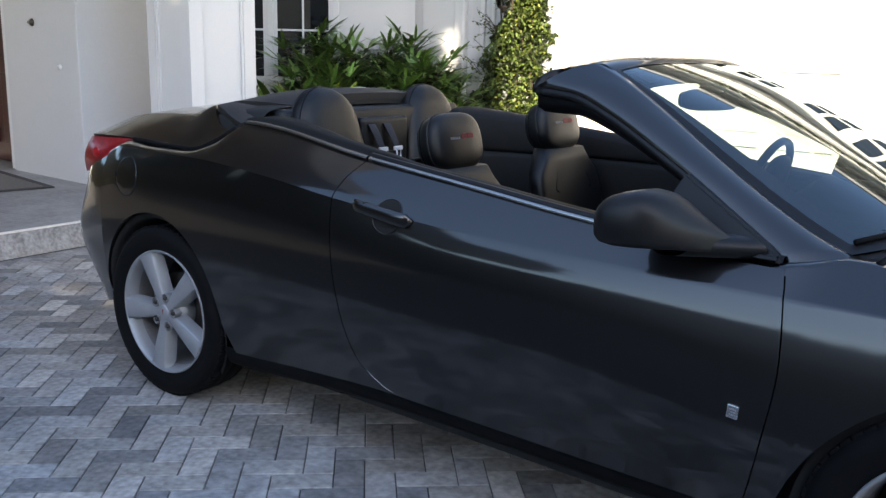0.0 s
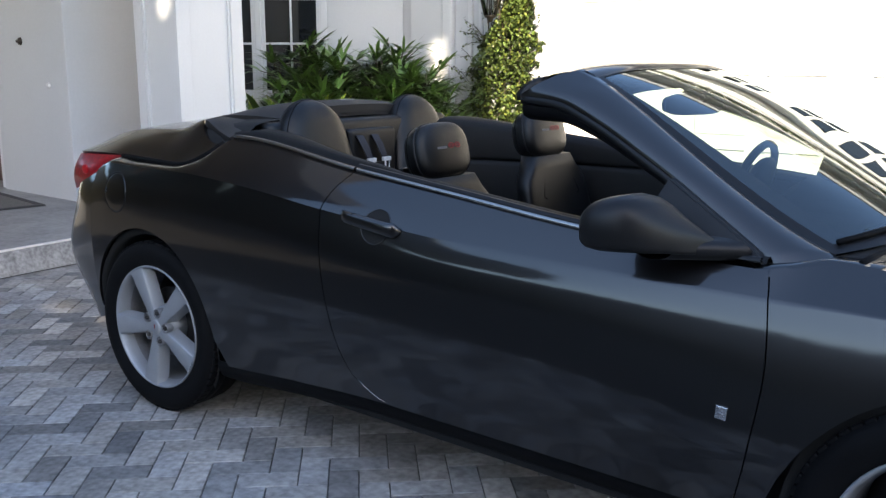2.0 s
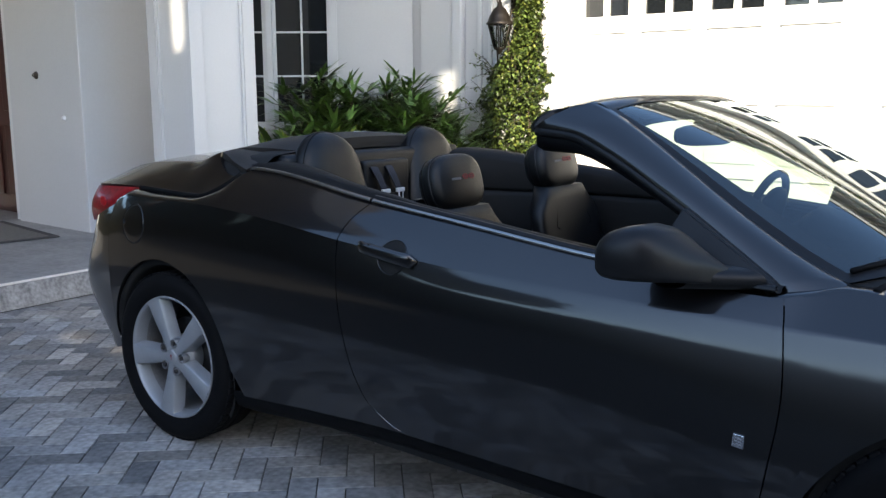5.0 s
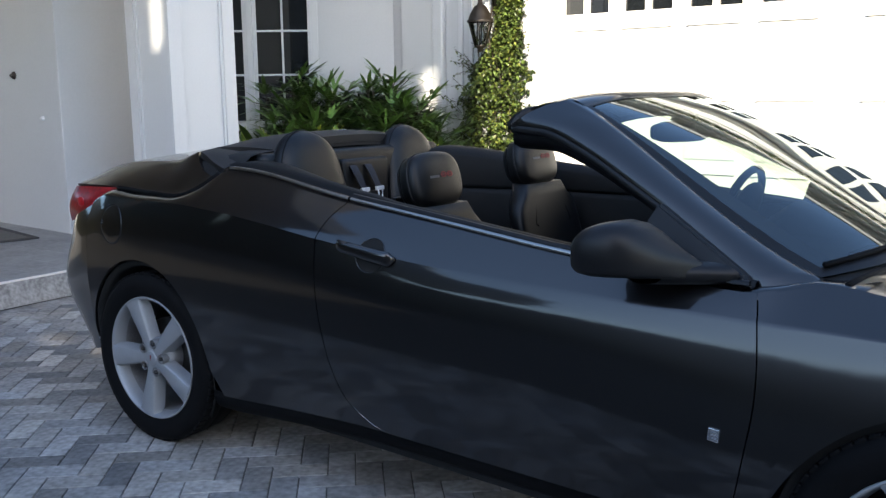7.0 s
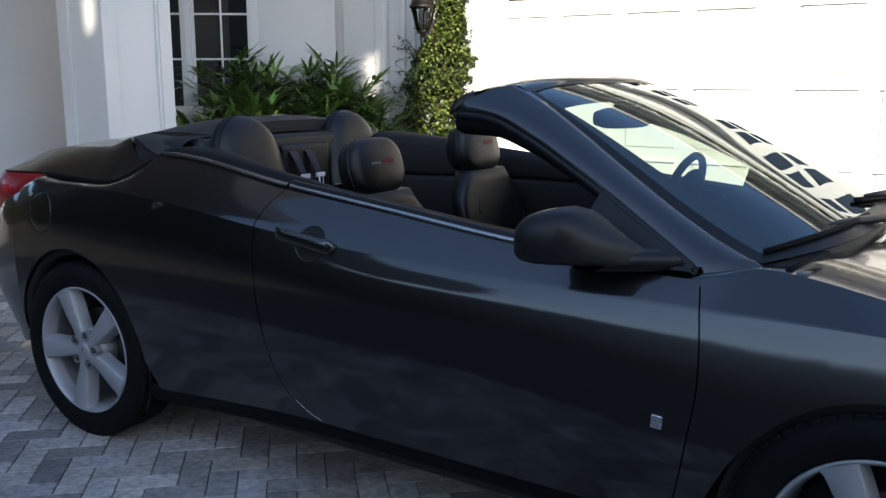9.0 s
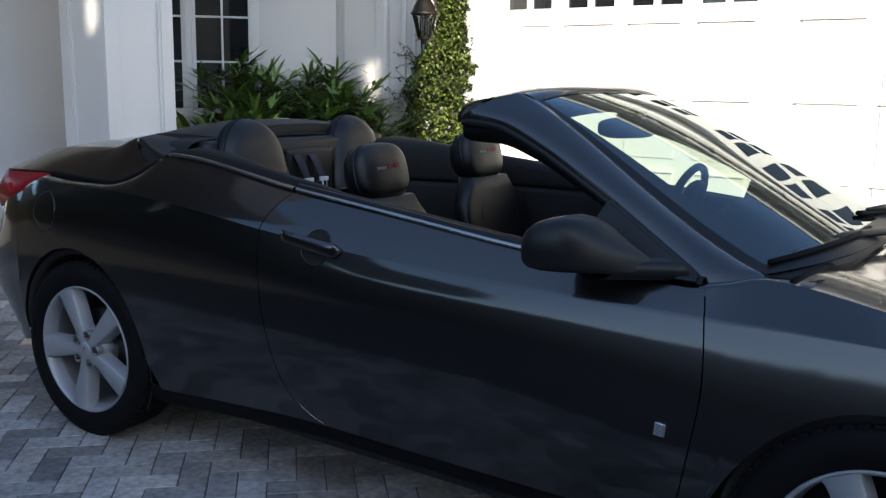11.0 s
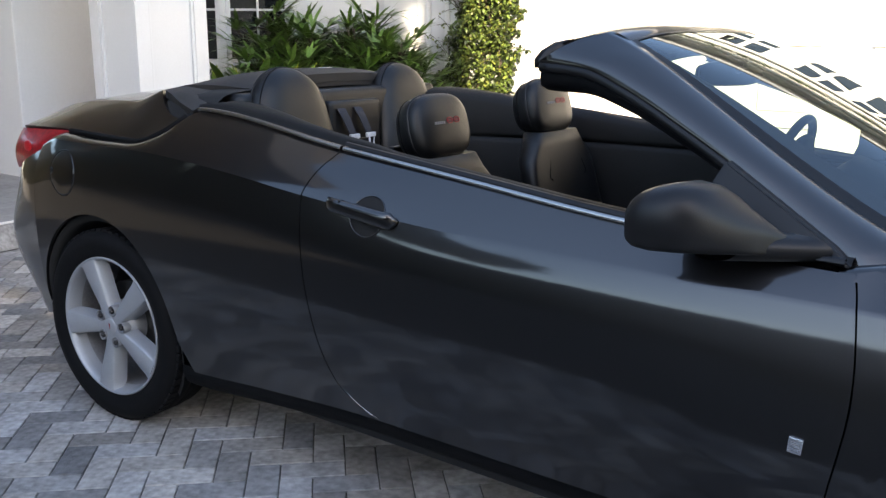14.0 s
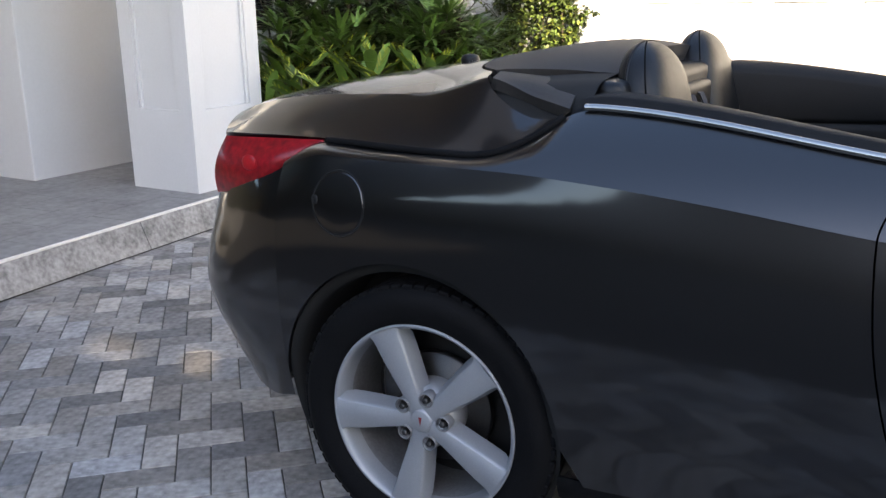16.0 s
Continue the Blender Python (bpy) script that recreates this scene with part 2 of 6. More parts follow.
def blob(bm, c, r, power=2.6, nu=24, nv=16, m=None):
    """A rounded box of half sizes r."""
    def e(w, p):
        return math.copysign(abs(w) ** (2 / p), w)
    vs = []
    for i in range(nv + 1):
        th = math.pi * (i / nv - 0.5)
        row = []
        for j in range(nu):
            ph = 2 * math.pi * j / nu
            q = Vector((r[0] * e(math.cos(th), power) * e(math.cos(ph), power), r[1] * e(math.cos(th), power) * e(math.sin(ph), power), r[2] * e(math.sin(th), power)))
            row.append(bm.verts.new((m @ q if m else q) + Vector(c)))
        vs.append(row)
    for a, b in zip(vs, vs[1:]):
        for j in range(nu):
            k = (j + 1) % nu
            bm.faces.new((a[j], a[k], b[k], b[j]))
    bmesh.ops.remove_doubles(bm, verts=[v for r_ in vs for v in r_], dist=1e-5)


# ---- ground ----
# ground beyond the bricks is unseen; dark asphalt dims the car's lower reflections
bm = bmesh.new()
box(bm, -400, 400, -400, 400, -0.6, -0.052)
tagged(part("ground", bm, ASPHALT, None, shade=False), "unseen dark asphalt ground added round the paved drive", "ground", kind="structure")
bm = bmesh.new()
box(bm, -3.1, 6.5, -2.35, 4.75, -0.050, -0.031)
tagged(part("pavement_bed", bm, SAND, None, shade=False), "dark sand between the paving bricks", "sand", kind="structure")

# ---- building ----
GY, DY = 4.78, 5.28               # faces of the garage wall and of its door
DX0, DX1, DH = -1.95, 3.93, 2.80
LINTEL = 5.13                     # face of the wall above the door

garage = thing("wall_garage", "white stucco garage wall with a wide door opening", "wall", kind="structure")
boxpart("pier", STUCCO, garage, -3.66, DX0 + 0.15, GY, DY + 0.06, -0.05, 4.3)
boxpart("pier", STUCCO, garage, DX1, 8.5, GY, DY + 0.06, -0.05, 4.3)
# wall above the door takes the brighter sunlit white, not the stucco
boxpart("lintel", SUNW, garage, DX0 + 0.15, DX1, LINTEL, DY + 0.06, DH + 0.02, 3.72)
boxpart("frieze", SUNW, garage, DX0 + 0.15, DX1, GY, DY + 0.06, 3.722, 4.3)
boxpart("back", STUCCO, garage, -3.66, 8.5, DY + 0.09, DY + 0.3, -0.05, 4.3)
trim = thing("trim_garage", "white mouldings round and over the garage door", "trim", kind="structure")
boxpart("stop", SUNW, trim, DX0 + 0.152, DX0 + 0.20, DY - 0.10, DY - 0.004, 0.0, DH)
boxpart("casing", SUNW, trim, DX0 + 0.152, DX1 - 0.002, LINTEL - 0.045, LINTEL - 0.002, DH + 0.03, DH + 0.26, 0.012)
boxpart("casing", SUNW, trim, DX0 + 0.154, DX1 - 0.004, LINTEL - 0.085, LINTEL - 0.047, DH + 0.20, DH + 0.27, 0.012)
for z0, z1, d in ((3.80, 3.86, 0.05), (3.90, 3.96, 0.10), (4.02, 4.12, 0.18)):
    boxpart("cornice", SUNW, trim, -3.7, 8.5, GY - d, GY - 0.002, z0, z1, 0.015)
roof = thing("roof_garage", "brown tiled garage roof with a white eave", "roof", kind="structure")
boxpart("soffit", TRIMW, roof, -3.9, 9.0, GY - 0.75, GY + 0.4, 4.14, 4.20, 0.0)
boxpart("fascia", TRIMW, roof, -3.9, 9.0, GY - 0.80, GY - 0.755, 4.10, 4.34, 0.01)
for k in range(9):
    boxpart("tile_row", ROOF, roof, -4.0, 9.1, 0, 0.62, 0, 0.05, 0.015, m=pose(0, GY - 0.85 + 0.5 * k, 4.36 + 0.21 * k, 22))

pil = thing("trim_pilaster", "white painted pilaster mouldings on the garage wall", "trim", kind="structure")
boxpart("strip", TRIMW, pil, -3.46, -3.02, GY - 0.045, GY - 0.002, 0.0, 4.1, 0.01)
boxpart("strip", TRIMW, pil, -3.00, -2.86, GY - 0.085, GY - 0.002, 0.0, 4.1, 0.03, segs=4)
boxpart("strip", TRIMW, pil, -2.68, -2.63, GY - 0.04, GY - 0.002, 0.0, 4.1, 0.01)
boxpart("strip", TRIMW, pil, -2.54, -2.50, GY - 0.04, GY - 0.002, 0.0, 4.1, 0.01)

# garage door: eight bays with four panes each over raised panels
gdoor = thing("door_garage", "white panelled garage door with small square panes", "garage door", kind="structure")
PITCH, BAY0, PANW = 0.672, -1.72, 0.50
bays = [BAY0 + PITCH * k + (0.22 if k > 3 else 0) for k in range(8)]
zs = (2.17, 2.375, 2.435, 2.64)
boxpart("leaf", SUNW, gdoor, DX0 + 0.15, DX1, DY, DY + 0.05, 0.0, zs[0])
boxpart("leaf", SUNW, gdoor, DX0 + 0.15, DX1, DY, DY + 0.05, zs[3], DH)
boxpart("rail", SUNW, gdoor, DX0 + 0.15, DX1, DY, DY + 0.05, zs[1], zs[2])
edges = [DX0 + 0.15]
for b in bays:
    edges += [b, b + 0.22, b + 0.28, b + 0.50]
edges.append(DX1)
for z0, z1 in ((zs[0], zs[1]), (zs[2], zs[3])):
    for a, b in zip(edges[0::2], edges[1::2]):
        boxpart("stile", SUNW, gdoor, a, b, DY, DY + 0.05, z0, z1)
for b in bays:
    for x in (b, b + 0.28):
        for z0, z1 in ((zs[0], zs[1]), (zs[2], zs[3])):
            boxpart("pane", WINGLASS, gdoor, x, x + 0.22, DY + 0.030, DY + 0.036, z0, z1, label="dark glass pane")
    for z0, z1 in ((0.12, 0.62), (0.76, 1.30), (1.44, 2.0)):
        boxpart("panel", SUNW, gdoor, b, b + PANW, DY - 0.012, DY - 0.001, z0, z1, 0.008)
        boxpart("panel_bead", SUNW, gdoor, b - 0.01, b + PANW + 0.01, DY - 0.034, DY - 0.001, z1 + 0.004, z1 + 0.018, 0.004)
boxpart("astragal", SUNW, gdoor, 0.99, 1.015, DY - 0.008, DY - 0.001, 0.02, DH - 0.05)

# wall between the portico and the garage, set at an angle, with a casement window
CA, CB = Vector((-5.10, 3.40)), Vector((-3.62, 4.70))
cdir = (CB - CA).normalized()
CL = (CB - CA).length
canted = thing("wall_canted", "white stucco wall set at an angle with a casement window", "wall", kind="structure")
canted.matrix_basis = pose(CA.x, CA.y, 0, 0, 0, math.degrees(math.atan2(cdir.y, cdir.x)))
W0, W1, WZ0, WZ1 = -0.30, 1.20, 1.02, 2.96
boxpart("wall_left", STUCCO, canted, -1.2, W0, 0, 0.3, 0, 4.3)
boxpart("wall_right", STUCCO, canted, W1, CL + 0.06, 0, 0.3, 0, 4.3)
boxpart("wall_below", STUCCO, canted, W0, W1, 0, 0.3, 0, WZ0)
boxpart("wall_above", STUCCO, canted, W0, W1, 0, 0.3, WZ1, 4.3)
# black sheet stands in for the unlit space behind the window
boxpart("dark_room_sheet", GAP, canted, W0, W1, 0.32, 0.36, WZ0, WZ1)
window = thing("window_1", "white casement window with square panes and dark glass", "window", kind="structure")
window.matrix_basis = canted.matrix_basis.copy()
boxpart("frame", TRIMW, window, W1 - 0.075, W1 + 0.0, -0.012, 0.10, WZ0, WZ1, 0.006)
boxpart("frame", TRIMW, window, W0, W0 + 0.075, -0.012, 0.10, WZ0, WZ1, 0.006)
boxpart("frame", TRIMW, window, W0 + 0.075, W1 - 0.075, -0.012, 0.10, WZ1 - 0.07, WZ1, 0.006)
boxpart("sill", TRIMW, window, W0 - 0.05, W1 + 0.05, -0.07, 0.10, WZ0 - 0.05, WZ0 + 0.004, 0.008)
boxpart("mullion", TRIMW, window, 0.415, 0.485, -0.03, 0.09, WZ0 + 0.005, WZ1 - 0.07, 0.01)
for a, b in ((W0 + 0.075, 0.414), (0.486, W1 - 0.075)):
    boxpart("sash_stile", TRIMW, window, a, a + 0.04, 0.004, 0.06, WZ0 + 0.006, WZ1 - 0.071, 0.006)
    boxpart("sash_stile", TRIMW, window, b - 0.04, b, 0.004, 0.06, WZ0 + 0.006, WZ1 - 0.071, 0.006)
    boxpart("sash_rail", TRIMW, window, a + 0.04, b - 0.04, 0.004, 0.06, WZ0 + 0.006, WZ0 + 0.09, 0.006)
    boxpart("sash_rail", TRIMW, window, a + 0.04, b - 0.04, 0.004, 0.06, WZ1 - 0.14, WZ1 - 0.071, 0.006)
    mid = (a + b) / 2
    boxpart("glazing_bar", TRIMW, window, mid - 0.011, mid + 0.011, 0.014, 0.046, WZ0 + 0.09, WZ1 - 0.14, 0.004)
    for z in (1.61, 2.085, 2.55):
        boxpart("glazing_bar", TRIMW, window, a + 0.04, b - 0.04, 0.016, 0.044, z - 0.011, z + 0.011, 0.004)
    boxpart("pane", WINGLASS, window, a + 0.02, b - 0.02, 0.030, 0.034, WZ0 + 0.02, WZ1 - 0.09, label="dark reflecting glass")

# portico
porch_wall = thing("wall_portico", "white stucco entrance wall in shade", "wall", kind="structure")
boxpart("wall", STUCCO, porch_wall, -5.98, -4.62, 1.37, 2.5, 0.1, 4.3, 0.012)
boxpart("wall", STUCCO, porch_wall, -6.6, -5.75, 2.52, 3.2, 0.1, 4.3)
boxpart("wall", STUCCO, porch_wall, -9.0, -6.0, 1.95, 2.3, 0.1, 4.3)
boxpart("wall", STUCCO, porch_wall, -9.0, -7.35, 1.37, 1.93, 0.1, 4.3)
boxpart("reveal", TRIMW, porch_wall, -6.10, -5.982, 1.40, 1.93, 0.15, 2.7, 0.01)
front_door = thing("door_1", "dark red painted front door in a white frame", "door", kind="structure")
boxpart("leaf", WOODDARK, front_door, -7.32, -6.105, 1.62, 1.67, 0.16, 2.62)
for x in (-7.2, -6.65):
    for z in (0.35, 1.25):
        boxpart("door_panel", WOODDARK, front_door, x, x + 0.42, 1.60, 1.618, z, z + 0.75, 0.012)
bell = thing("door_bell", "small dark metal door bell on the white wall", "door bell")
bm = bmesh.new()
lathe(bm, [(0.0, -0.035), (0.016, -0.034), (0.019, -0.025), (0.034, -0.014), (0.038, 0.0)], 20)
bmesh.ops.transform(bm, matrix=pose(-5.41, 1.369, 1.60), verts=bm.verts)
part("rosette", bm, BRONZE, bell)
bm = bmesh.new()
lathe(bm, [(0.0, -0.006), (0.013, -0.005), (0.015, 0.0)], 16)
bmesh.ops.transform(bm, matrix=pose(-5.41, 1.334, 1.60), verts=bm.verts)
part("button", bm, CHROME, bell, "pale metal push button")
hose = thing("wall_tap", "small white wall plate low on the entrance wall", "wall plate")
bm = bmesh.new()
lathe(bm, [(0.0, -0.025), (0.018, -0.024), (0.022, -0.01), (0.026, 0.0)], 16)
bmesh.ops.transform(bm, matrix=pose(-4.94, 1.369, 1.20), verts=bm.verts)
part("plate", bm, TRIMW, hose)

PX0, PX1, PY0, PY1 = -3.82, -3.22, 1.57, 2.24
pillar = thing("pillar", "white painted square portico pillar with recessed panels", "pillar", kind="structure")
boxpart("core", TRIMW, pillar, PX0 + 0.03, PX1 - 0.03, PY0 + 0.03, PY1 - 0.03, 0.15, 4.14)
boxpart("foot", TRIMW, pillar, PX0, PX1, PY0, PY1, 0.15, 0.69)
boxpart("top_rail", TRIMW, pillar, PX0, PX1, PY0, PY1, 3.2, 4.14, 0.006)
for x0, x1 in ((PX0, PX0 + 0.115), (PX1 - 0.115, PX1)):
    for y0, y1 in ((PY0, PY0 + 0.12), (PY1 - 0.12, PY1)):
        boxpart("corner_stile", TRIMW, pillar, x0, x1, y0, y1, 0.69, 3.198)
for x0, x1, y0, y1 in ((PX0 + 0.117, PX1 - 0.117, PY0 + 0.008, PY0 + 0.028), (PX1 - 0.028, PX1 - 0.008, PY0 + 0.122, PY1 - 0.122)):
    n = x1 - x0 > y1 - y0
    for k in (0, 1):
        if n:
            xa = x0 if k == 0 else x1 - 0.022
            boxpart("bead", TRIMW, pillar, xa, xa + 0.022, y0, y1, 0.694, 3.196, 0.006)
        else:
            ya = y0 if k == 0 else y1 - 0.022
            boxpart("bead", TRIMW, pillar, x0, x1, ya, ya + 0.022, 0.694, 3.196, 0.006)
portico_roof = thing("ceiling_portico", "brown portico ceiling with brown beams", "ceiling", kind="structure")
boxpart("beam", CEILING, portico_roof, -9, -3.92, 1.50, 2.32, 4.16, 4.7)
boxpart("beam", CEILING, portico_roof, -2.60, -2.10, -3.6, 1.498, 4.16, 4.7)
boxpart("slab", CEILING, portico_roof, -9, -2.62, -3.6, 1.498, 4.3, 4.45)
for k in range(6):
    boxpart("roof_course", ROOF, portico_roof, -9, -3.24 - 0.22 * k, -3.5 + 0.25 * k, 7, 4.92 + 0.5 * k, 5.40 + 0.5 * k, 0.02)
# unseen wall of the white house, made brown to darken the car's reflections
boxpart("upper_wall", UNSEEN_WALL, portico_roof, -9, -3.3, 2.33, 6, 4.32, 4.9)

# porch slab with large tiles
porch = thing("porch", "grey tiled porch step with a pale edge strip", "porch", kind="structure")
K0, K1 = Vector((-2.835, -1.6, 0)), Vector((-3.185, 3.3, 0))


def kerb_x(y):
    return lerp(K0.x, K1.x, (y - K0.y) / (K1.y - K0.y))


bm = bmesh.new()
pts = [(kerb_x(-1.6), -1.6), (kerb_x(3.1), 3.1), (-9, 3.1), (-9, -1.6)]
lo = [bm.verts.new((x, y, -0.05)) for x, y in pts]
hi = [bm.verts.new((x, y, 0.140)) for x, y in pts]
bm.faces.new(hi)
for i in range(4):
    bm.faces.new((lo[i], lo[(i + 1) % 4], hi[(i + 1) % 4], hi[i]))
bmesh.ops.recalc_face_normals(bm, faces=bm.faces)
part("slab", bm, SAND, porch, shade=False)
kang = math.degrees(math.atan2((K1 - K0).y, (K1 - K0).x))
for k in range(4):                  # sloping kerb stones along the step
    m = pose(kerb_x(-1.6 + 1.24 * k), -1.6 + 1.24 * k, 0, 0, 0, kang)
    bm = bmesh.new()
    v = [bm.verts.new(p) for p in ((0, -0.075, -0.02), (1.236, -0.075, -0.02), (1.236, -0.006, 0.138), (0, -0.006, 0.138), (0, 0.02, -0.02), (1.236, 0.02, -0.02), (1.236, 0.02, 0.138), (0, 0.02, 0.138))]
    for q in ((0, 1, 2, 3), (3, 2, 6, 7), (0, 3, 7, 4), (1, 5, 6, 2), (4, 7, 6, 5), (0, 4, 5, 1)):
        bm.faces.new([v[i] for i in q])
    bmesh.ops.transform(bm, matrix=m, verts=bm.verts)
    part("kerb_stone", bm, KERB, porch, shade=False)
boxpart("edge_strip", EDGE, porch, 0, (K1 - K0).length, -0.010, 0.012, 0.139, 0.154, 0.004, "pale edge strip", m=pose(K0.x, K0.y, 0, 0, 0, kang))
for i in range(10):
    for j in range(16):
        y0, x1 = -1.6 + 0.6 * i + (0.0), -2.86 - 0.31 * j
        m = pose(kerb_x(-1.6) - 0.014, -1.6, 0, 0, 0, kang)
        off = 0.3 if j % 2 else 0.0
        a0, a1 = 0.61 * i - off, 0.61 * i - off + 0.606
        a0, a1 = max(a0, 0), min(a1, (K1 - K0).length)
        if a1 - a0 < 0.1:
            continue
        bm = bmesh.new()
        box(bm, a0, a1, 0.014 + 0.31 * j, 0.014 + 0.31 * j + 0.306, 0.1405, 0.150)
        bmesh.ops.transform(bm, matrix=m, verts=bm.verts)
        part("tile", bm, PORCH, porch, shade=False)
mat = thing("door_mat", "grey door mat with a dark border on the porch", "door mat")
mm = pose(-5.98, 1.20, 0.151, 0, 0, -6)
boxpart("pile", MAT_MID, mat, 0.06, 1.34, -0.68, -0.06, 0, 0.012, 0.004, m=mm)
for a in ((0, 1.40, -0.74, -0.685), (0, 1.40, -0.055, 0.0), (0, 0.055, -0.684, -0.056), (1.345, 1.40, -0.684, -0.056)):
    boxpart("border", MAT, mat, *a, 0, 0.014, 0.004, m=mm)

# wall lantern in front of the pilaster
lantern = thing("wall_lantern", "bronze wall lantern with clear glass, half in ivy", "lantern")
LX, LY = -2.22, 4.50
bm = bmesh.new()
lathe(bm, [(0.0, 1.80), (0.018, 1.805), (0.022, 1.83), (0.055, 1.85), (0.06, 1.865), (0.02, 1.87)], 20, "z")
bmesh.ops.transform(bm, matrix=pose(LX, LY, 0), verts=bm.verts)
part("lantern_base", bm, BRONZE, lantern)
bm = bmesh.new()
lathe(bm, [(0.13, 2.085), (0.135, 2.10), (0.12, 2.115), (0.10, 2.17), (0.06, 2.24), (0.03, 2.26), (0.02, 2.30), (0.0, 2.32)], 20, "z")
bmesh.ops.transform(bm, matrix=pose(LX, LY, 0), verts=bm.verts)
part("cap", bm, BRONZE, lantern)
for k in range(6):
    a = 6.2832 * k / 6
    bm = bmesh.new()
    tube(bm, [(LX + 0.06 * math.cos(a), LY + 0.06 * math.sin(a), 1.86), (LX + 0.125 * math.cos(a), LY + 0.125 * math.sin(a), 2.09)], 0.006, 6)
    part("bar", bm, BRONZE, lantern)
bm = bmesh.new()
lathe(bm, [(0.055, 1.868), (0.09, 1.97), (0.118, 2.083)], 24, "z")
bmesh.ops.transform(bm, matrix=pose(LX, LY, 0), verts=bm.verts)
part("glass", bm, CLEAR, lantern, "clear lantern glass")
bm = bmesh.new()
tube(bm, [(LX, LY, 2.31), (LX, LY + 0.06, 2.40), (LX, LY + 0.16, 2.42), (LX, GY - 0.004, 2.34)], 0.012, 8)
tube(bm, [(LX, GY - 0.03, 2.2), (LX, GY - 0.03, 2.46)], 0.03, 10)
part("bracket", bm, BRONZE, lantern)

# planting bed
bed = thing("planting_bed", "dark mulched planting bed below the window", "planting bed", kind="structure")
bm = bmesh.new()
rows = []
for i in range(13):
    rows.append([(lerp(-4.75, -1.75, i / 12), lerp(2.75, 4.74, j / 8), 0.03 + 0.05 * noise.noise(Vector((i * 0.7, j * 0.7, 0)))) for j in range(9)])
part("mulch", grid_bm(rows, flip=True, lip=0.1), SOIL, bed)
# ---- the car ----
car = thing("convertible_car", "dark grey metallic convertible car with its top folded down", "car")

WID = pch((-0.5, 0.872), (-0.3, 0.884), (0, 0.892), (0.5, 0.895), (2.5, 0.895), (2.9, 0.893), (3.2, 0.878), (3.5, 0.82), (3.75, 0.70))
ZC = pch((-0.5, 0.93), (-0.3, 0.992), (0, 0.993), (0.2, 0.994), (0.43, 0.985), (0.68, 0.966), (0.99, 0.932), (1.5, 0.89), (2.0, 0.875), (2.5, 0.865), (2.9, 0.86), (3.3, 0.80), (3.75, 0.66))
ZT = pch((-0.5, 0.935), (-0.36, 1.012), (-0.15, 1.005), (0.08, 1.007), (0.15, 1.016), (0.20, 1.034), (0.26, 1.066), (0.32, 1.111), (0.36, 1.122), (1.06, 1.052), (1.5, 1.008), (1.96, 0.962), (2.45, 0.925), (2.6, 0.957), (2.9, 0.912), (3.3, 0.825), (3.75, 0.69))
YT = pch((-0.5, 0.79), (-0.36, 0.758), (-0.10, 0.776), (0.10, 0.784), (0.16, 0.782), (0.26, 0.752), (0.33, 0.714), (0.36, 0.704), (1.06, 0.762), (1.5, 0.782), (1.96, 0.800), (2.45, 0.80), (2.6, 0.735), (2.9, 0.725), (3.3, 0.71), (3.75, 0.62))
OFF_DOOR = pch((0, 0.056), (0.15, 0.038), (0.3, 0.015), (0.5, 0.002), (0.62, 0.0), (0.78, 0.004), (0.89, 0.014), (0.95, 0.025), (1.0, 0.038))
OFF_WING = pch((0, 0.056), (0.15, 0.038), (0.3, 0.014), (0.45, 0.001), (0.52, 0.0), (0.64, 0.006), (0.78, 0.019), (0.9, 0.036), (1.0, 0.054))
TUCK = pch((-0.5, 0.03), (-0.3, 0.024), (0.1, 0.014), (0.5, 0.005), (0.9, 0.0), (3.75, 0.0))
OFF_REAR = pch((0, 0.056), (0.15, 0.038), (0.3, 0.015), (0.5, 0.002), (0.62, 0.0), (0.8, 0.005), (1.0, 0.022))


def OFF(t, x=0.0):
    return lerp(lerp(OFF_REAR(t), OFF_DOOR(t), smooth(0.7, 1.7, x)), OFF_WING(t), smooth(1.8, 2.7, x))


SILL = pch((-0.5, 0.30), (0.36, 0.25), (0.8, 0.28), (1.26, 0.305), (2.6, 0.305), (3.6, 0.26))
RA, FA = (-0.04, 0.335, 0.412), (2.94, 0.335, 0.385)
XR = pch((0.30, 1.27), (0.33, 1.21), (0.39, 1.13), (0.56, 1.05), (0.78, 1.005), (0.93, 0.995), (0.99, 1.012), (1.07, 1.068))
XF = pch((0.28, 2.43), (0.38, 2.46), (0.5, 2.485), (0.7, 2.508), (0.86, 2.492), (0.96, 2.462))


def zbot(x):
    z = SILL(x)
    for cx, cz, r in (RA, FA):
        if abs(x - cx) < r:
            z = max(z, cz + math.sqrt(r * r - (x - cx) ** 2))
    return z


def swell(x):
    """How far the panel above the crease bulges."""
    return lerp(0.010, 0.001, smooth(0.9, 1.5, x))


def flank(x, v, zb=None):
    """A point of the car's side: v 0 to 1 from the sill to the crease, 1 to 2 from there to the belt."""
    zc, zt = ZC(x), ZT(x)
    if v <= 1:
        z = lerp(zbot(x) if zb is None else zb, zc, v)
        t = (z - 0.2) / (zc - 0.2)
        return x, WID(x) - OFF(t, x) - TUCK(x) * max(0, (t - 0.84) / 0.16) ** 2, z
    a = v - 1
    yc = WID(x) - OFF(1, x) - TUCK(x)
    k = 4 * a * (1 - a)
    return x, lerp(yc, YT(x), a) + swell(x) * k, lerp(zc, zt, a) + 0.4 * swell(x) * k


VS = [i / 52 for i in range(53)] + [1 + (i + 1) / 16 for i in range(16)]


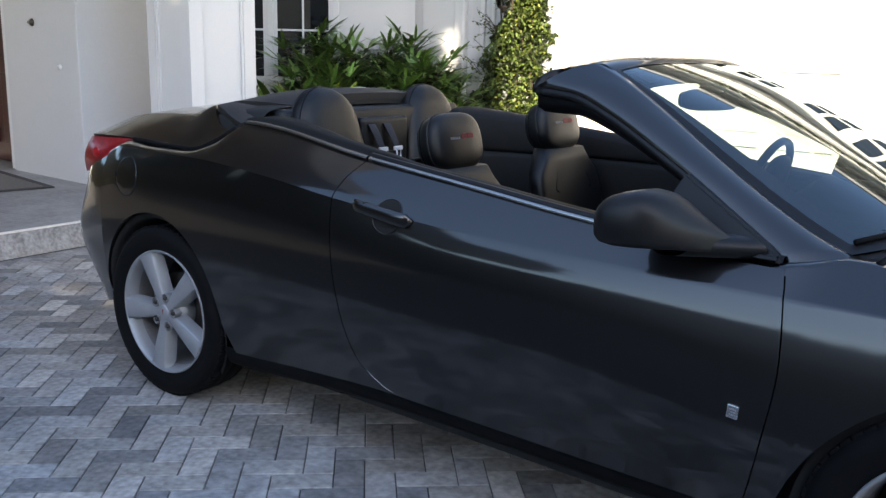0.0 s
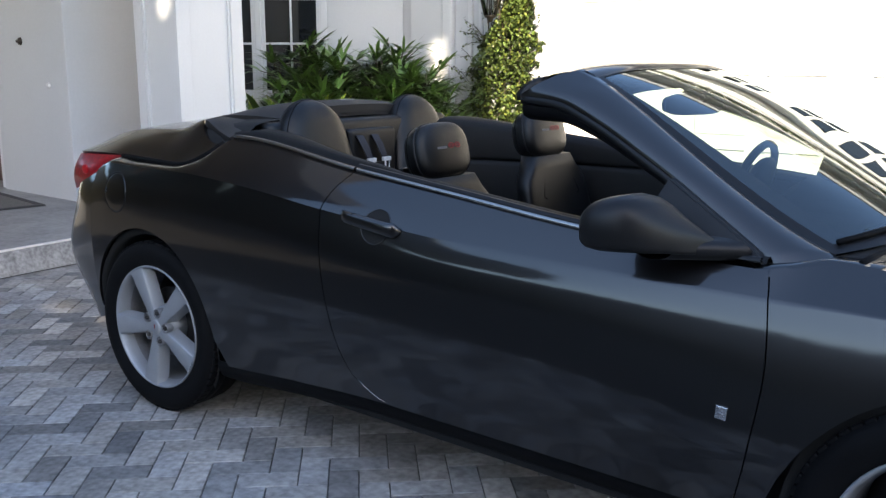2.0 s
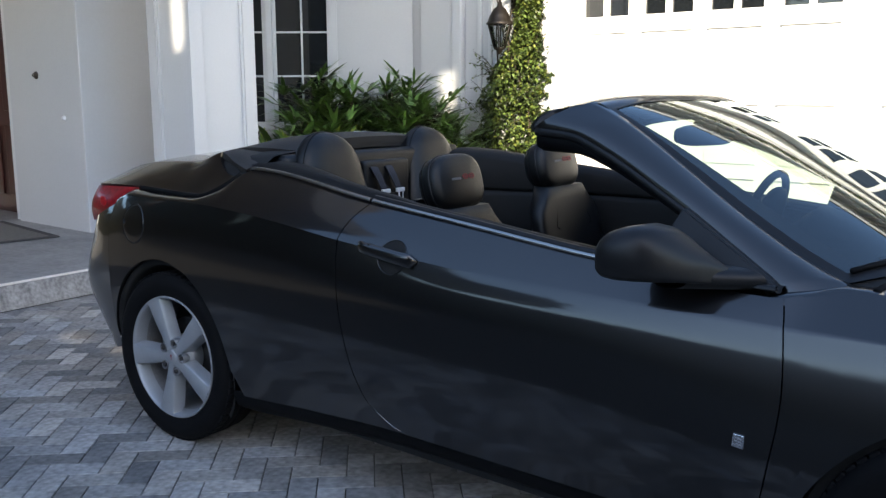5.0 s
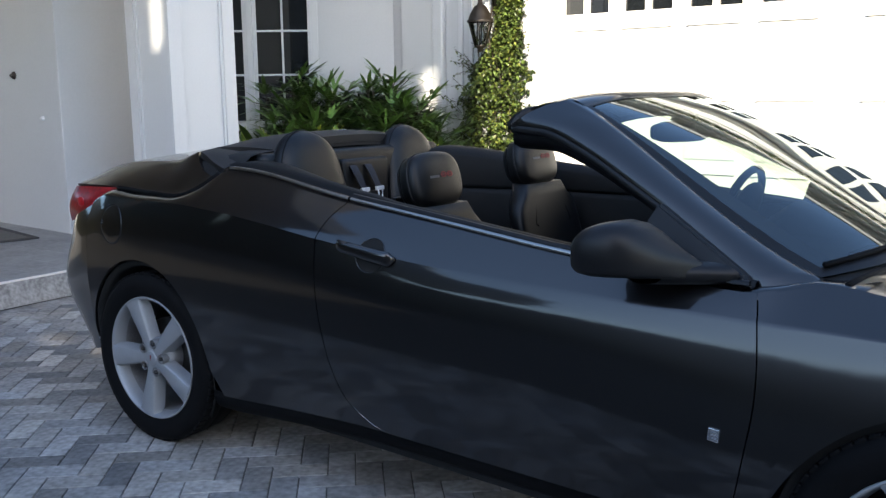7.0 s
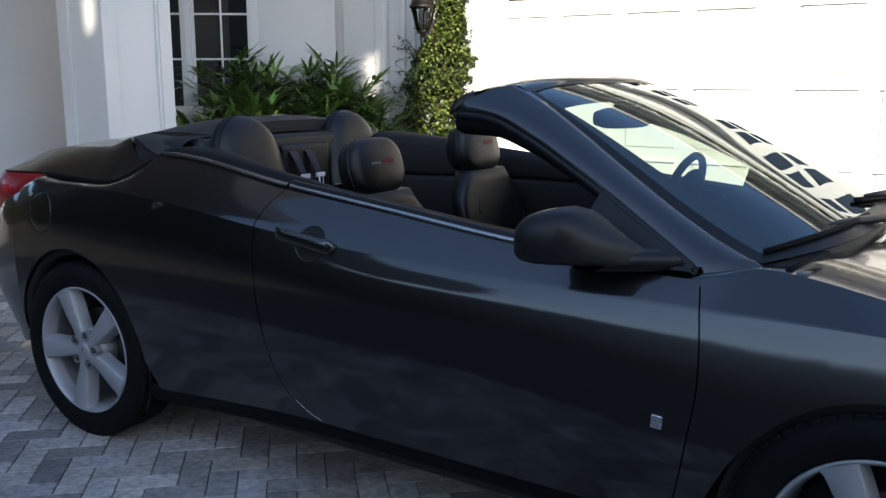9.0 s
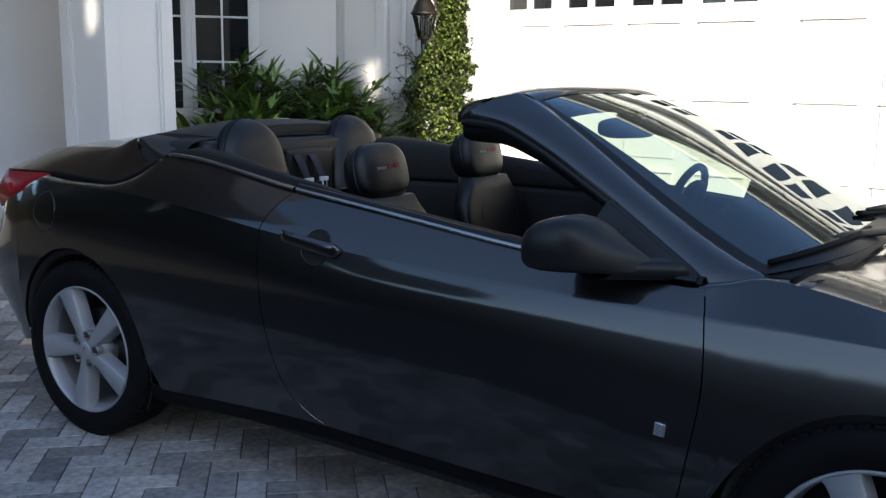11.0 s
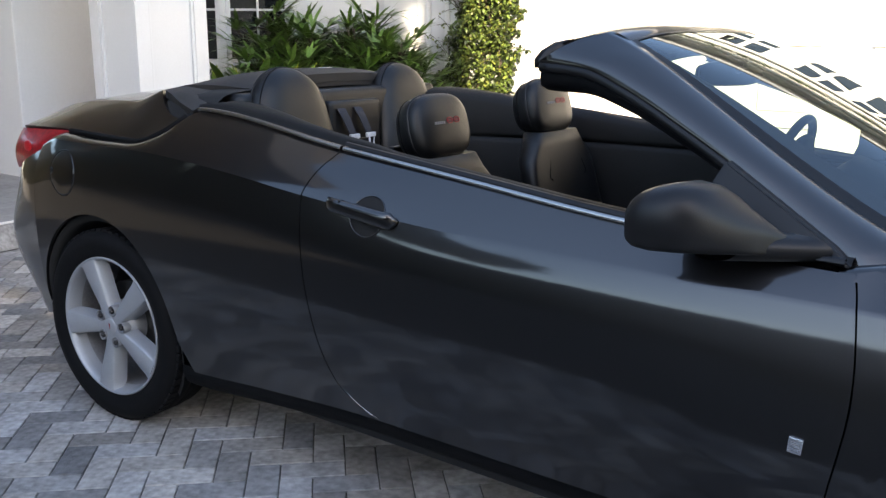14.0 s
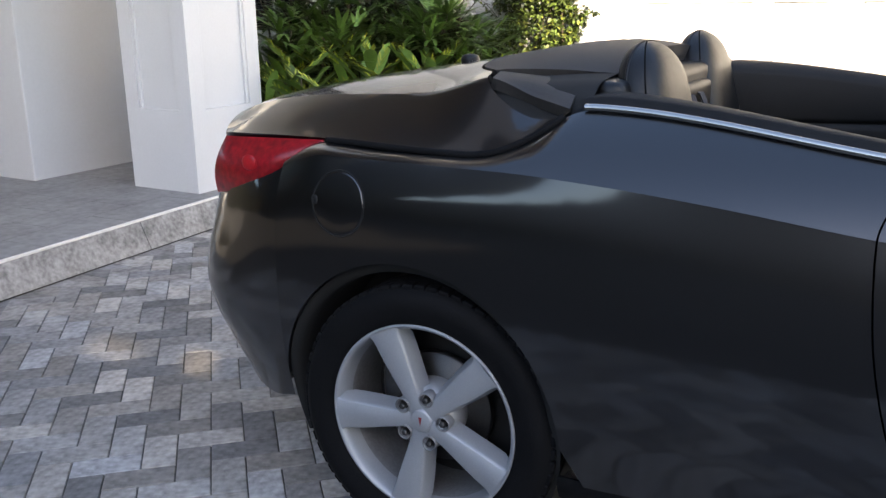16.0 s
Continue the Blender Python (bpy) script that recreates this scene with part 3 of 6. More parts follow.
def flank_rows(xs, bend):
    rows = []
    for x0 in xs:
        row = []
        for v in VS:
            x, zb = x0, zbot(x0)
            for _ in range(3):
                p = flank(x, v, zb)
                x, zb = bend(x0, p[2])
            row.append(flank(x, v, zb))
        rows.append(row)
    return rows


def spread(a, b, n):
    return [a + (b - a) * (1 - math.cos(math.pi * i / n)) / 2 for i in range(n + 1)]


def sided(name, rows, mat, lip, parent=None, label="", flip=False, crease=None):
    """One sheet on each side of the car; crease: the row of points that stays sharp."""
    out = []
    for s in (-1, 1):
        r = [[(x, s * y, z) for x, y, z in row] for row in rows]
        b = grid_bm(r, flip=(s < 0) != flip, lip=lip)
        if crease is not None:
            b.verts.ensure_lookup_table()
            n = len(rows[0])
            line = {b.verts[i * n + crease[0]] for i in range(crease[1], min(crease[2], len(rows)))}
            for e in b.edges:
                if e.verts[0] in line and e.verts[1] in line:
                    e.smooth = False
        out.append(part(name, b, mat, parent or car, label))
    return out


g = 0.0020
quarter_x = spread(RA[0] - RA[2] + 1e-4, RA[0] + RA[2] - 1e-4, 40) + [0.40 + 0.65 * i / 22 for i in range(23)][1:]
quarter_x = [x for x in quarter_x if x < 1.03] + [1.03]


def bend_q(x0, z):
    w = smooth(0.45, 1.03, x0)
    x = x0 + w * (XR(z) - g - 1.03)
    return x, (zbot(x0) if x0 < 0.5 else zbot(x))


sided("quarter_panel", flank_rows(quarter_x, bend_q), PAINT, 0.014, crease=(52, 0, 999))

door_s = [i / 60 for i in range(61)]


def bend_d(s, z):
    x = lerp(XR(z) + g, XF(z) - g, s)
    return x, zbot(min(max(x, 0.5), 2.4))


rows = []
for s in door_s:
    row = []
    for v in VS:
        x, zb = lerp(1.03, 2.48, s), 0.305
        for _ in range(4):
            p = flank(x, v, zb)
            x, zb = bend_d(s, p[2])
        row.append(flank(x, v, zb))
    rows.append(row)
doors = sided("door", rows, PAINT, 0.014, crease=(52, 0, 24))

fender_x = spread(2.49, FA[0] + FA[2] - 1e-4, 40) + [3.335, 3.38, 3.44, 3.52, 3.6]


def bend_f(x0, z):
    w = 1 - smooth(2.49, 2.9, x0)
    return x0 + w * (XF(z) + g - 2.49), zbot(max(x0, FA[0] - FA[2] + 1e-4))


sided("fender", flank_rows(fender_x, bend_f), PAINT, 0.014)

# rocker
prof = [(0.862, 0.315), (0.865, 0.298), (0.860, 0.278), (0.846, 0.250), (0.82, 0.232), (0.76, 0.226)]
rock = []
for i in range(25):
    x = lerp(0.36, 2.52, i / 24)
    rock.append([(x, y - 0.020, z + (SILL(x) - 0.305)) for y, z in prof])
sided("rocker", rock, RUBBER, 0.01, label="matt black sill", flip=True)

# rear bumper
PLAN = [(-0.452, 0.8755), (-0.60, 0.855), (-0.72, 0.825), (-0.82, 0.765), (-0.90, 0.65), (-0.95, 0.42), (-0.975, 0.2), (-0.98, 0.0)]
cum = [0.0]
for p, q in zip(PLAN, PLAN[1:]):
    cum.append(cum[-1] + math.dist(p, q))
PXF, PYF = pch(*zip(cum, [p[0] for p in PLAN])), pch(*zip(cum, [p[1] for p in PLAN]))
INS = pch((0.26, 0.115), (0.39, 0.055), (0.5, 0.014), (0.58, 0.0), (0.66, 0.010), (0.73, 0.030), (0.84, 0.058), (0.96, 0.09))
BTOP = pch((0, 0.945), (0.10, 0.905), (0.34, 0.845), (0.5, 0.84), (cum[-1], 0.84))
BBOT = pch((0, 0.295), (0.10, 0.272), (0.3, 0.27), (cum[-1], 0.29))


def bumper(s, z):
    e = 1e-3
    x, y = PXF(s), PYF(s)
    tx, ty = PXF(min(s + e, cum[-1])) - PXF(max(s - e, 0)), PYF(min(s + e, cum[-1])) - PYF(max(s - e, 0))
    ln = math.hypot(tx, ty)
    nx, ny = ty / ln, -tx / ln        # outwards
    if nx > 0 and s > 0.5:
        nx, ny = -nx, -ny
    if ny < 0:
        nx, ny = -nx, -ny
    k = smooth(0.03, 0.36, s)
    t = (z - 0.2) / (ZC(-0.45) - 0.2)
    d = lerp(OFF(t) + TUCK(-0.45) * max(0, (t - 0.84) / 0.16) ** 2, INS(z), k)
    return x - nx * d, y - ny * d, z


rows = []
for i in range(41):
    s = cum[-1] * i / 40
    rows.append([bumper(s, lerp(BBOT(s), BTOP(s), j / 20)) for j in range(21)])
full = [[(x, -y, z) for x, y, z in r] for r in rows] + [r for r in rows[-2::-1]]
part("rear_bumper", grid_bm(full), PAINT, car)

# deck lid, tonneau cover and its corner flaps
ZMID = pch((-0.975, 1.040), (-0.93, 1.060), (-0.85, 1.086), (-0.77, 1.104), (-0.4, 1.162), (-0.07, 1.206), (0.2, 1.235), (0.34, 1.225))
RIDGE_K = pch((-0.80, 0.20), (-0.62, 0.23), (-0.35, 0.33), (-0.15, 0.37), (0.07, 0.21), (0.34, 0.20))
YE = pch((-0.76, 0.715), (-0.7, 0.742), (-0.36, 0.752), (-0.10, 0.770), (0.10, 0.778), (0.16, 0.776), (0.26, 0.746), (0.33, 0.707))
ZE = pch((-0.76, 1.008), (-0.7, 1.014), (-0.36, 1.020), (0.08, 1.015), (0.15, 1.024), (0.20, 1.042), (0.26, 1.074), (0.32, 1.120))


def ridge_at(x):
    return lerp(0.71, 0.81, smooth(-0.75, 0.07, x))


def lid_point(u, w):
    """A point of the deck lid; its ridge runs along |w| = 0.7."""
    r = ridge_at(lerp(REAR(0.7), SEAM(0.7), u))
    a = abs(w) / 0.7 * r if abs(w) < 0.7 else r + (abs(w) - 0.7) / 0.3 * (1 - r)
    return deck(u, math.copysign(a, w), REAR, plus(SEAM, -0.004))


def deck(u, f, x0, x1):
    """A point of the rear deck between the cross lines x0 and x1 (functions of f, -1 to 1 across)."""
    a = abs(f)
    x = lerp(x0(a), x1(a), u)
    back = REAR(a)
    xe = x + (-0.975 - back) * max(0, 1 - (x - back) / 0.5)
    zm, ze, ye = ZMID(xe), ZE(x), YE(max(x, -0.74))
    r, k = ridge_at(x), RIDGE_K(x)   # where the ridge runs, and how far below the middle
    if a < r:
        drop = k * (a / r) ** 2
    else:                            # hollow side below the ridge
        drop = k + (1 - k) * (1 - (1 - (a - r) / (1 - r)) ** 1.05)
    return x, f * ye, lerp(zm, min(ze, zm - 0.02), min(drop, 1))


REAR = lambda a: -0.975 + 0.235 * a**2.6
SEAM = pch((0, -0.20), (0.4, -0.12), (0.67, 0.022), (0.81, 0.066), (0.92, 0.205), (1, 0.322))
FRONT = lambda a: 0.32 + 0.025 * a**2
plus = lambda f, d: (lambda a: f(a) + d)
rows = [[lid_point(i / 40, lerp(-1, 1, j / 80)) for j in range(81)] for i in range(41)]
bm = grid_bm(rows, flip=True, lip=0.022)
bm.verts.ensure_lookup_table()
for i in range(30):                  # the crease along each side of the lid's flat top
    for j in (12, 68):
        bm.edges.get((bm.verts[i * 81 + j], bm.verts[(i + 1) * 81 + j])).smooth = False
part("deck_lid", bm, PAINT, car)
# sheet added below the deck gaps, their shade put into its black
rows = [[Vector(deck(i / 8, lerp(-0.97, 0.97, j / 40), SEAM, FRONT)) - Vector((0, 0, 0.030)) for j in range(41)] for i in range(9)]
part("deck_shade_sheet", grid_bm(rows, flip=True), GAP, car, "black sheet added as shade below the tonneau cover")
rows = []
for i in range(17):
    row = []
    for j in range(49):
        w, u = lerp(-1, 1, j / 48), i / 16
        p = Vector(deck(u, w * lerp(0.655, 0.60, u), plus(SEAM, 0.006), FRONT))
        p.z += 0.003 + 0.010 * math.sin(math.pi * u) * (1 - w**6) - 0.034 * u * abs(w) ** 4
        row.append(p)
    rows.append(row)
part("tonneau_cover", grid_bm(rows, flip=True, lip=0.05), COVER, car, "black matt tonneau cover")
for s in (-1, 1):                    # flap over the hinge, between the lid, the cover and the belt
    A, B, C, D = Vector((0.078, 0.634, 1.182)), Vector((0.050, 0.536, 1.191)), Vector((0.312, 0.700, 1.136)), Vector((0.262, 0.474, 1.168))
    rows = []
    for i in range(13):
        u = i / 12
        row = []
        for j in range(9):
            v = j / 8
            p = A.lerp(C, u).lerp(B.lerp(D, u), v)
            p.z += 0.006 * math.sin(math.pi * u) * math.sin(math.pi * v) - 0.012 * smooth(0.30, 0.0, v) * smooth(0.1, 0.6, u)
            row.append((p.x, s * p.y, p.z))
        rows.append(row)
    part("corner_flap", grid_bm(rows, flip=s < 0, lip=0.028), COVER, car, "black hinged corner flap")
rows = []
for i in range(41):                  # rear panel below the deck's lip
    f = lerp(-0.86, 0.86, i / 40)
    p = Vector(deck(0, f, REAR, SEAM))
    q = Vector((lerp(-0.89, -0.76, abs(f) ** 2.6), f * 0.74, 0.83))
    rows.append([p + Vector((0.01, 0, -0.008)), p.lerp(q, 0.3) + Vector((0.03, 0, 0)), p.lerp(q, 0.7) + Vector((0.01, 0, 0)), q])
part("rear_panel", grid_bm(rows, flip=False), PAINT, car)
# seals along the deck, and a small knob on the lid
for s in (-1, 1):
    bm = bmesh.new()
    edge = [(x, s * (YE(max(x, -0.74)) + 0.006), ZE(x) - 0.004) for x in [lerp(-0.35, 0.31, k / 40) for k in range(41)]]
    tube(bm, edge, 0.0098, 10)
    part("deck_seal", bm, RUBBER, car, "black rubber deck seal")
bm = bmesh.new()
blob(bm, (-0.33, 0.0, 1.178), (0.030, 0.027, 0.019), 2.6, 20, 12)
part("deck_knob", bm, SATIN, car, "small black knob on the deck lid")


# tail lights
def tail_rows(s):
    rows = []
    for i in range(17):
        u = i / 16
        x = lerp(-0.362, -0.726, u)
        top = Vector((x, -YE(max(x, -0.74)) - 0.005, lerp(1.016, 1.003, u)))
        low = Vector((lerp(-0.362, -0.758, u), -0.757 - 0.050 * math.sin(math.pi * u) - 0.001 * u, 1.013 - 0.176 * u - 0.028 * math.sin(math.pi * u)))
        row = []
        for j in range(11):
            w = j / 10
            p = top.lerp(low, w)
            p.y -= 0.020 * math.sin(math.pi * w) * smooth(0.0, 0.4, u)
            p.x -= 0.008 * math.sin(math.pi * w) * smooth(0.55, 1.0, u)
            row.append((p.x, s * -p.y, p.z))
        rows.append(row)
    return rows


for s in (-1, 1):
    tl = part("tail_light", grid_bm(tail_rows(s), flip=s < 0, lip=0.03), TAIL, car, "red tail lamp lens")
    bm = bmesh.new()
    blob(bm, (-0.585, s * 0.806, 0.945), (0.026, 0.006, 0.022), 2.2, 24, 12)
    part("lamp_bowl", bm, TAIL_BRIGHT, tl, "brighter round red lamp")

# bonnet
def hood(u, f):
    x = lerp(2.665 + 0.075 * (1 - f * f), 3.74, u)
    return Vector((x, f * (YT(x) - 0.004), ZT(x) + 0.034 * (1 - abs(f) ** 2.2) - 0.004 + 0.006 * smooth(0.55, 0.75, abs(f)) * (1 - smooth(0.9, 1.0, abs(f)))))


part("bonnet", grid_bm([[hood(i / 28, lerp(-1, 1, j / 32)) for j in range(33)] for i in range(29)], flip=True, lip=0.02), PAINT, car)
bm = bmesh.new()
tube(bm, [hood(0, lerp(-0.97, 0.97, j / 30)) + Vector((-0.010, 0, -0.004)) for j in range(31)], 0.012, 8)
part("bonnet_seal", bm, RUBBER, car, "black rubber bonnet seal")
# fender tops between the pillar base and the bonnet
top_line = [(2.44, 0.800, 0.924), (2.52, 0.776, 0.938), (2.60, 0.738, 0.955), (2.70, 0.733, 0.944)]
low_line = [(2.445, 0.752, 0.932), (2.52, 0.712, 0.942), (2.585, 0.666, 0.953), (2.72, 0.640, 0.958)]
rows = []
for i in range(13):
    u = i / 12 * 3
    k = min(int(u), 2)
    p, q = Vector(top_line[k]).lerp(Vector(top_line[k + 1]), u - k), Vector(low_line[k]).lerp(Vector(low_line[k + 1]), u - k)
    rows.append([p + Vector((0, 0.012, -0.02)), p, p.lerp(q, 0.5) + Vector((0, 0, 0.003)), q, q + Vector((0, -0.01, -0.02))])
sided("fender_top", rows, PAINT, 0, flip=True)
# front bumper
rows = []
for i in range(33):
    a = math.pi * i / 32
    px, py = 3.55 + 0.27 * math.sin(a) ** 0.8, 0.83 * math.cos(a)
    rows.append([(px - 0.10 * abs(t - 0.45) ** 1.5, py * (1 - 0.05 * abs(t - 0.5)), lerp(0.22, 0.70, t)) for t in [k / 12 for k in range(13)]])
part("front_bumper", grid_bm(rows, lip=0.015), PAINT, car)

# inner shell, floor and wheel wells
bm = bmesh.new()
box(bm, 0.42, 2.42, -0.78, 0.78, 0.2, 0.32)
box(bm, 2.44, 3.6, -0.60, 0.60, 0.2, 0.84)
box(bm, -0.72, 0.40, -0.60, 0.60, 0.38, 0.98)
for s in (-1, 1):
    box(bm, 0.40, 0.48, *sorted((s * 0.50, s * 0.79)), 0.215, 0.30)
part("floor_pan", bm, CARPET, car, shade=False)

# A pillars, header and windscreen
E1 = [(1.615, 0.60, 1.315), (1.74, 0.612, 1.305), (1.88, 0.633, 1.255), (2.04, 0.662, 1.175), (2.18, 0.69, 1.10), (2.32, 0.722, 1.012), (2.45, 0.757, 0.932)]
E2 = ((-0.001528, 0.015774, 0.095516, 1.775357), (-0.000639, 0.006429, 0.010758, 0.509548), (0.002111, -0.019226, -0.033242, 1.391238))      # cubics in x, y, z
e1 = [pch(*[(k, p[c]) for k, p in enumerate(E1)]) for c in range(3)]
at1 = lambda t: Vector([f(t) for f in e1])
at2 = lambda t: Vector([((a * t + b) * t + c) * t + d for a, b, c, d in E2])
rows = []
for k in range(37):
    A, B = at1(k / 6), at2(k / 6)
    rows.append([A + Vector((0, -0.05, -0.02)), A + Vector((0, -0.002, -0.006)), A + Vector((0, 0.004, 0.004)), A.lerp(B, 0.3) + Vector((0, 0.012, 0.014)), A.lerp(B, 0.6) + Vector((0, 0.012, 0.016)), A.lerp(B, 0.88) + Vector((0, 0.004, 0.008)), B + Vector((0, 0, 0.003)), B + Vector((0, -0.05, -0.03))])
rows.append([p + Vector((0.055, 0.012, -0.05)) for p in rows[-1]])
sided("a_pillar", rows, PAINT, 0, flip=True)
rows = []
for k in range(31):                  # black weatherstrip on the pillar's inner side
    A, deep = at1(k / 5), 1 + 0.7 * (1 - smooth(0.0, 3.6, k / 5))
    rows.append([A + deep * Vector(d) for d in ((0, -0.004, -0.008), (-0.004, -0.008, -0.022), (-0.008, -0.018, -0.036), (-0.004, -0.034, -0.044), (0.01, -0.060, -0.040))])
sided("weatherstrip", rows, SATIN, 0, label="black rubber weatherstrip")
for s in (-1, 1):                    # rubber seal along the pillar
    bm = bmesh.new()
    tube(bm, [Vector((p.x, s * (p.y - 0.008), p.z - 0.012)) for p in (at1(k / 5) for k in range(31))], 0.015, 8)
    part("pillar_seal", bm, SATIN, car, "black rubber pillar seal")


def screen(t, f):
    """Windscreen: t 0 at the header to 6 at the cowl, f -1 to 1 across."""
    e = at2(t)
    u = t / 6
    c = Vector((lerp(1.7852, 2.7599, u) - 0.0638 * math.sin(math.pi * u), 0, lerp(1.4166, 0.9945, u) + 0.0580 * math.sin(math.pi * u) + 0.0027 * math.sin(2 * math.pi * u)))
    k = 1 - (0.02 * f**2 + 0.98 * f**4)
    return Vector((lerp(e.x, c.x, k), f * e.y, lerp(e.z, c.z, k)))


T0 = 0.52
rows = [[screen(lerp(T0, 6, k / 60), lerp(-1, 1, j / 90)) for j in range(91)] for k in range(61)]
ws = part("windscreen", grid_bm(rows, flip=True), WINDSHIELD, car, "clear windscreen glass")
ws.visible_shadow = False
for s in (-1, 1):                    # black print along the glass edge
    rows = [[screen(lerp(T0, 6, k / 24), s * f) + Vector((0, 0, 0.0025)) for f in (0.965, 0.98, 1.0)] for k in range(25)]
    part("glass_border", grid_bm(rows, flip=s > 0), SATIN, ws, "black glass border")
rows = [[screen(k, lerp(-1, 1, j / 36)) + Vector((0, 0, 0.0025)) for j in range(37)] for k in (T0, T0 + 0.07)]
part("glass_border", grid_bm(rows, flip=True), SATIN, ws, "black glass border")
rows = [[screen(k, lerp(-1, 1, j / 36)) + Vector((0, 0, 0.0025)) for j in range(37)] for k in (5.72, 6.0)]
part("glass_border", grid_bm(rows, flip=True), SATIN, ws, "black glass border")
rows = []
for j in range(37):
    f = lerp(-1, 1, j / 36)
    t, t1 = screen(T0 - 0.02, f) + Vector((0, 0, 0.003)), screen(0.15, f) + Vector((0, 0, 0.004))
    k = 0.75 * (1 - f**4)
    rows.append([t - Vector((0, 0, 0.02)), t, t1, t1.lerp(Vector((1.68, 0.565 * f, 1.372 + 0.045 * k)), 0.5) + Vector((0, 0, 0.005)), Vector((1.68, 0.565 * f, 1.372 + 0.045 * k)), Vector((1.640, 0.575 * f, 1.352 + 0.045 * k)), Vector((1.618, 0.590 * f, 1.318 + 0.045 * k)), Vector((1.66, 0.58 * f, 1.30 + 0.045 * k)), t + Vector((0.03, 0, -0.05))])
part("windscreen_header", grid_bm(rows, flip=True), PAINT, car)
bm = bmesh.new()
tube(bm, [(1.620, 0.585 * lerp(-1, 1, j / 24), 1.314 + 0.034 * (1 - lerp(-1, 1, j / 24) ** 4)) for j in range(25)], 0.012, 8)
part("header_seal", bm, SATIN, car, "black rubber header seal")
for s in (-1, 1):
    bm = bmesh.new()
    ends = [(1.600, 0.604, 1.300), (1.598, 0.602, 1.322), (1.612, 0.592, 1.345), (1.640, 0.572, 1.366), (1.668, 0.552, 1.374), (1.662, 0.545, 1.352), (1.640, 0.565, 1.330), (1.625, 0.580, 1.300)]
    for dx in (0.0, 0.018):
        bm.faces.new([bm.verts.new((x + dx, s * y, z)) for x, y, z in ends])
    bm.verts.ensure_lookup_table()
    for k in range(8):
        bm.faces.new((bm.verts[k], bm.verts[(k + 1) % 8], bm.verts[8 + (k + 1) % 8], bm.verts[8 + k]))
    bmesh.ops.recalc_face_normals(bm, faces=bm.faces)
    part("header_end_cap", bm, SATIN, car, "black header end cap")


# belt mouldings
def strip_rows(x0, x1, prof, n=30):
    return [[(x, YT(x) + dy, ZT(x) + dz) for dy, dz in prof] for x in [lerp(x0, x1, i / n) for i in range(n + 1)]]


bright = [(0.001, 0.001), (0.006, 0.003), (0.008, 0.008), (0.006, 0.013), (0.0, 0.016), (-0.010, 0.016)]
sided("belt_moulding", strip_rows(0.352, 1.055, bright), CHROME, 0, label="bright metal belt moulding", flip=False)
sided("belt_moulding", strip_rows(1.066, 2.16, bright), CHROME, 0, label="bright metal belt moulding", flip=False)
dark = [(-0.004, 0.017), (-0.006, 0.026), (-0.014, 0.028), (-0.022, 0.020)]
sided("window_seal", strip_rows(1.066, 2.45, dark), SATIN, 0, label="black window seal", flip=False)

# inner trim: ledge along the belt, then the panel down to the floor
LEDGE = pch((0.30, 0.30), (0.42, 0.21), (0.6, 0.155), (0.9, 0.105), (1.20, 0.075), (2.45, 0.075))
prof_rows, low_rows = [], []
for i in range(41):
    x = lerp(0.33, 2.46, i / 40)
    y, z, w = YT(x) - 0.018, ZT(x), LEDGE(x)
    hump = 0.008 * (1 - smooth(1.12, 1.24, x))
    yi = y - w
    prof_rows.append([(x, y, z + 0.010), (x, y - 0.012, z + 0.022 + hump), (x, lerp(y, yi, 0.55), z + 0.024 + hump), (x, yi, z + 0.014), (x, yi - 0.006, z - 0.004), (x, yi - 0.009, 0.975), (x, yi - 0.006, 0.962), (x, yi + 0.004, 0.957)])
    low_rows.append([(x, yi + 0.004, 0.957), (x, yi - 0.007, 0.951), (x, yi - 0.012, 0.93), (x, yi - 0.014, 0.80), (x, yi - 0.01, 0.62), (x, yi - 0.01, 0.30)])
sided("upper_trim", prof_rows, TRIM, 0, label="black padded upper side trim")
sided("lower_trim", low_rows, TRIM, 0, label="black padded lower side trim")

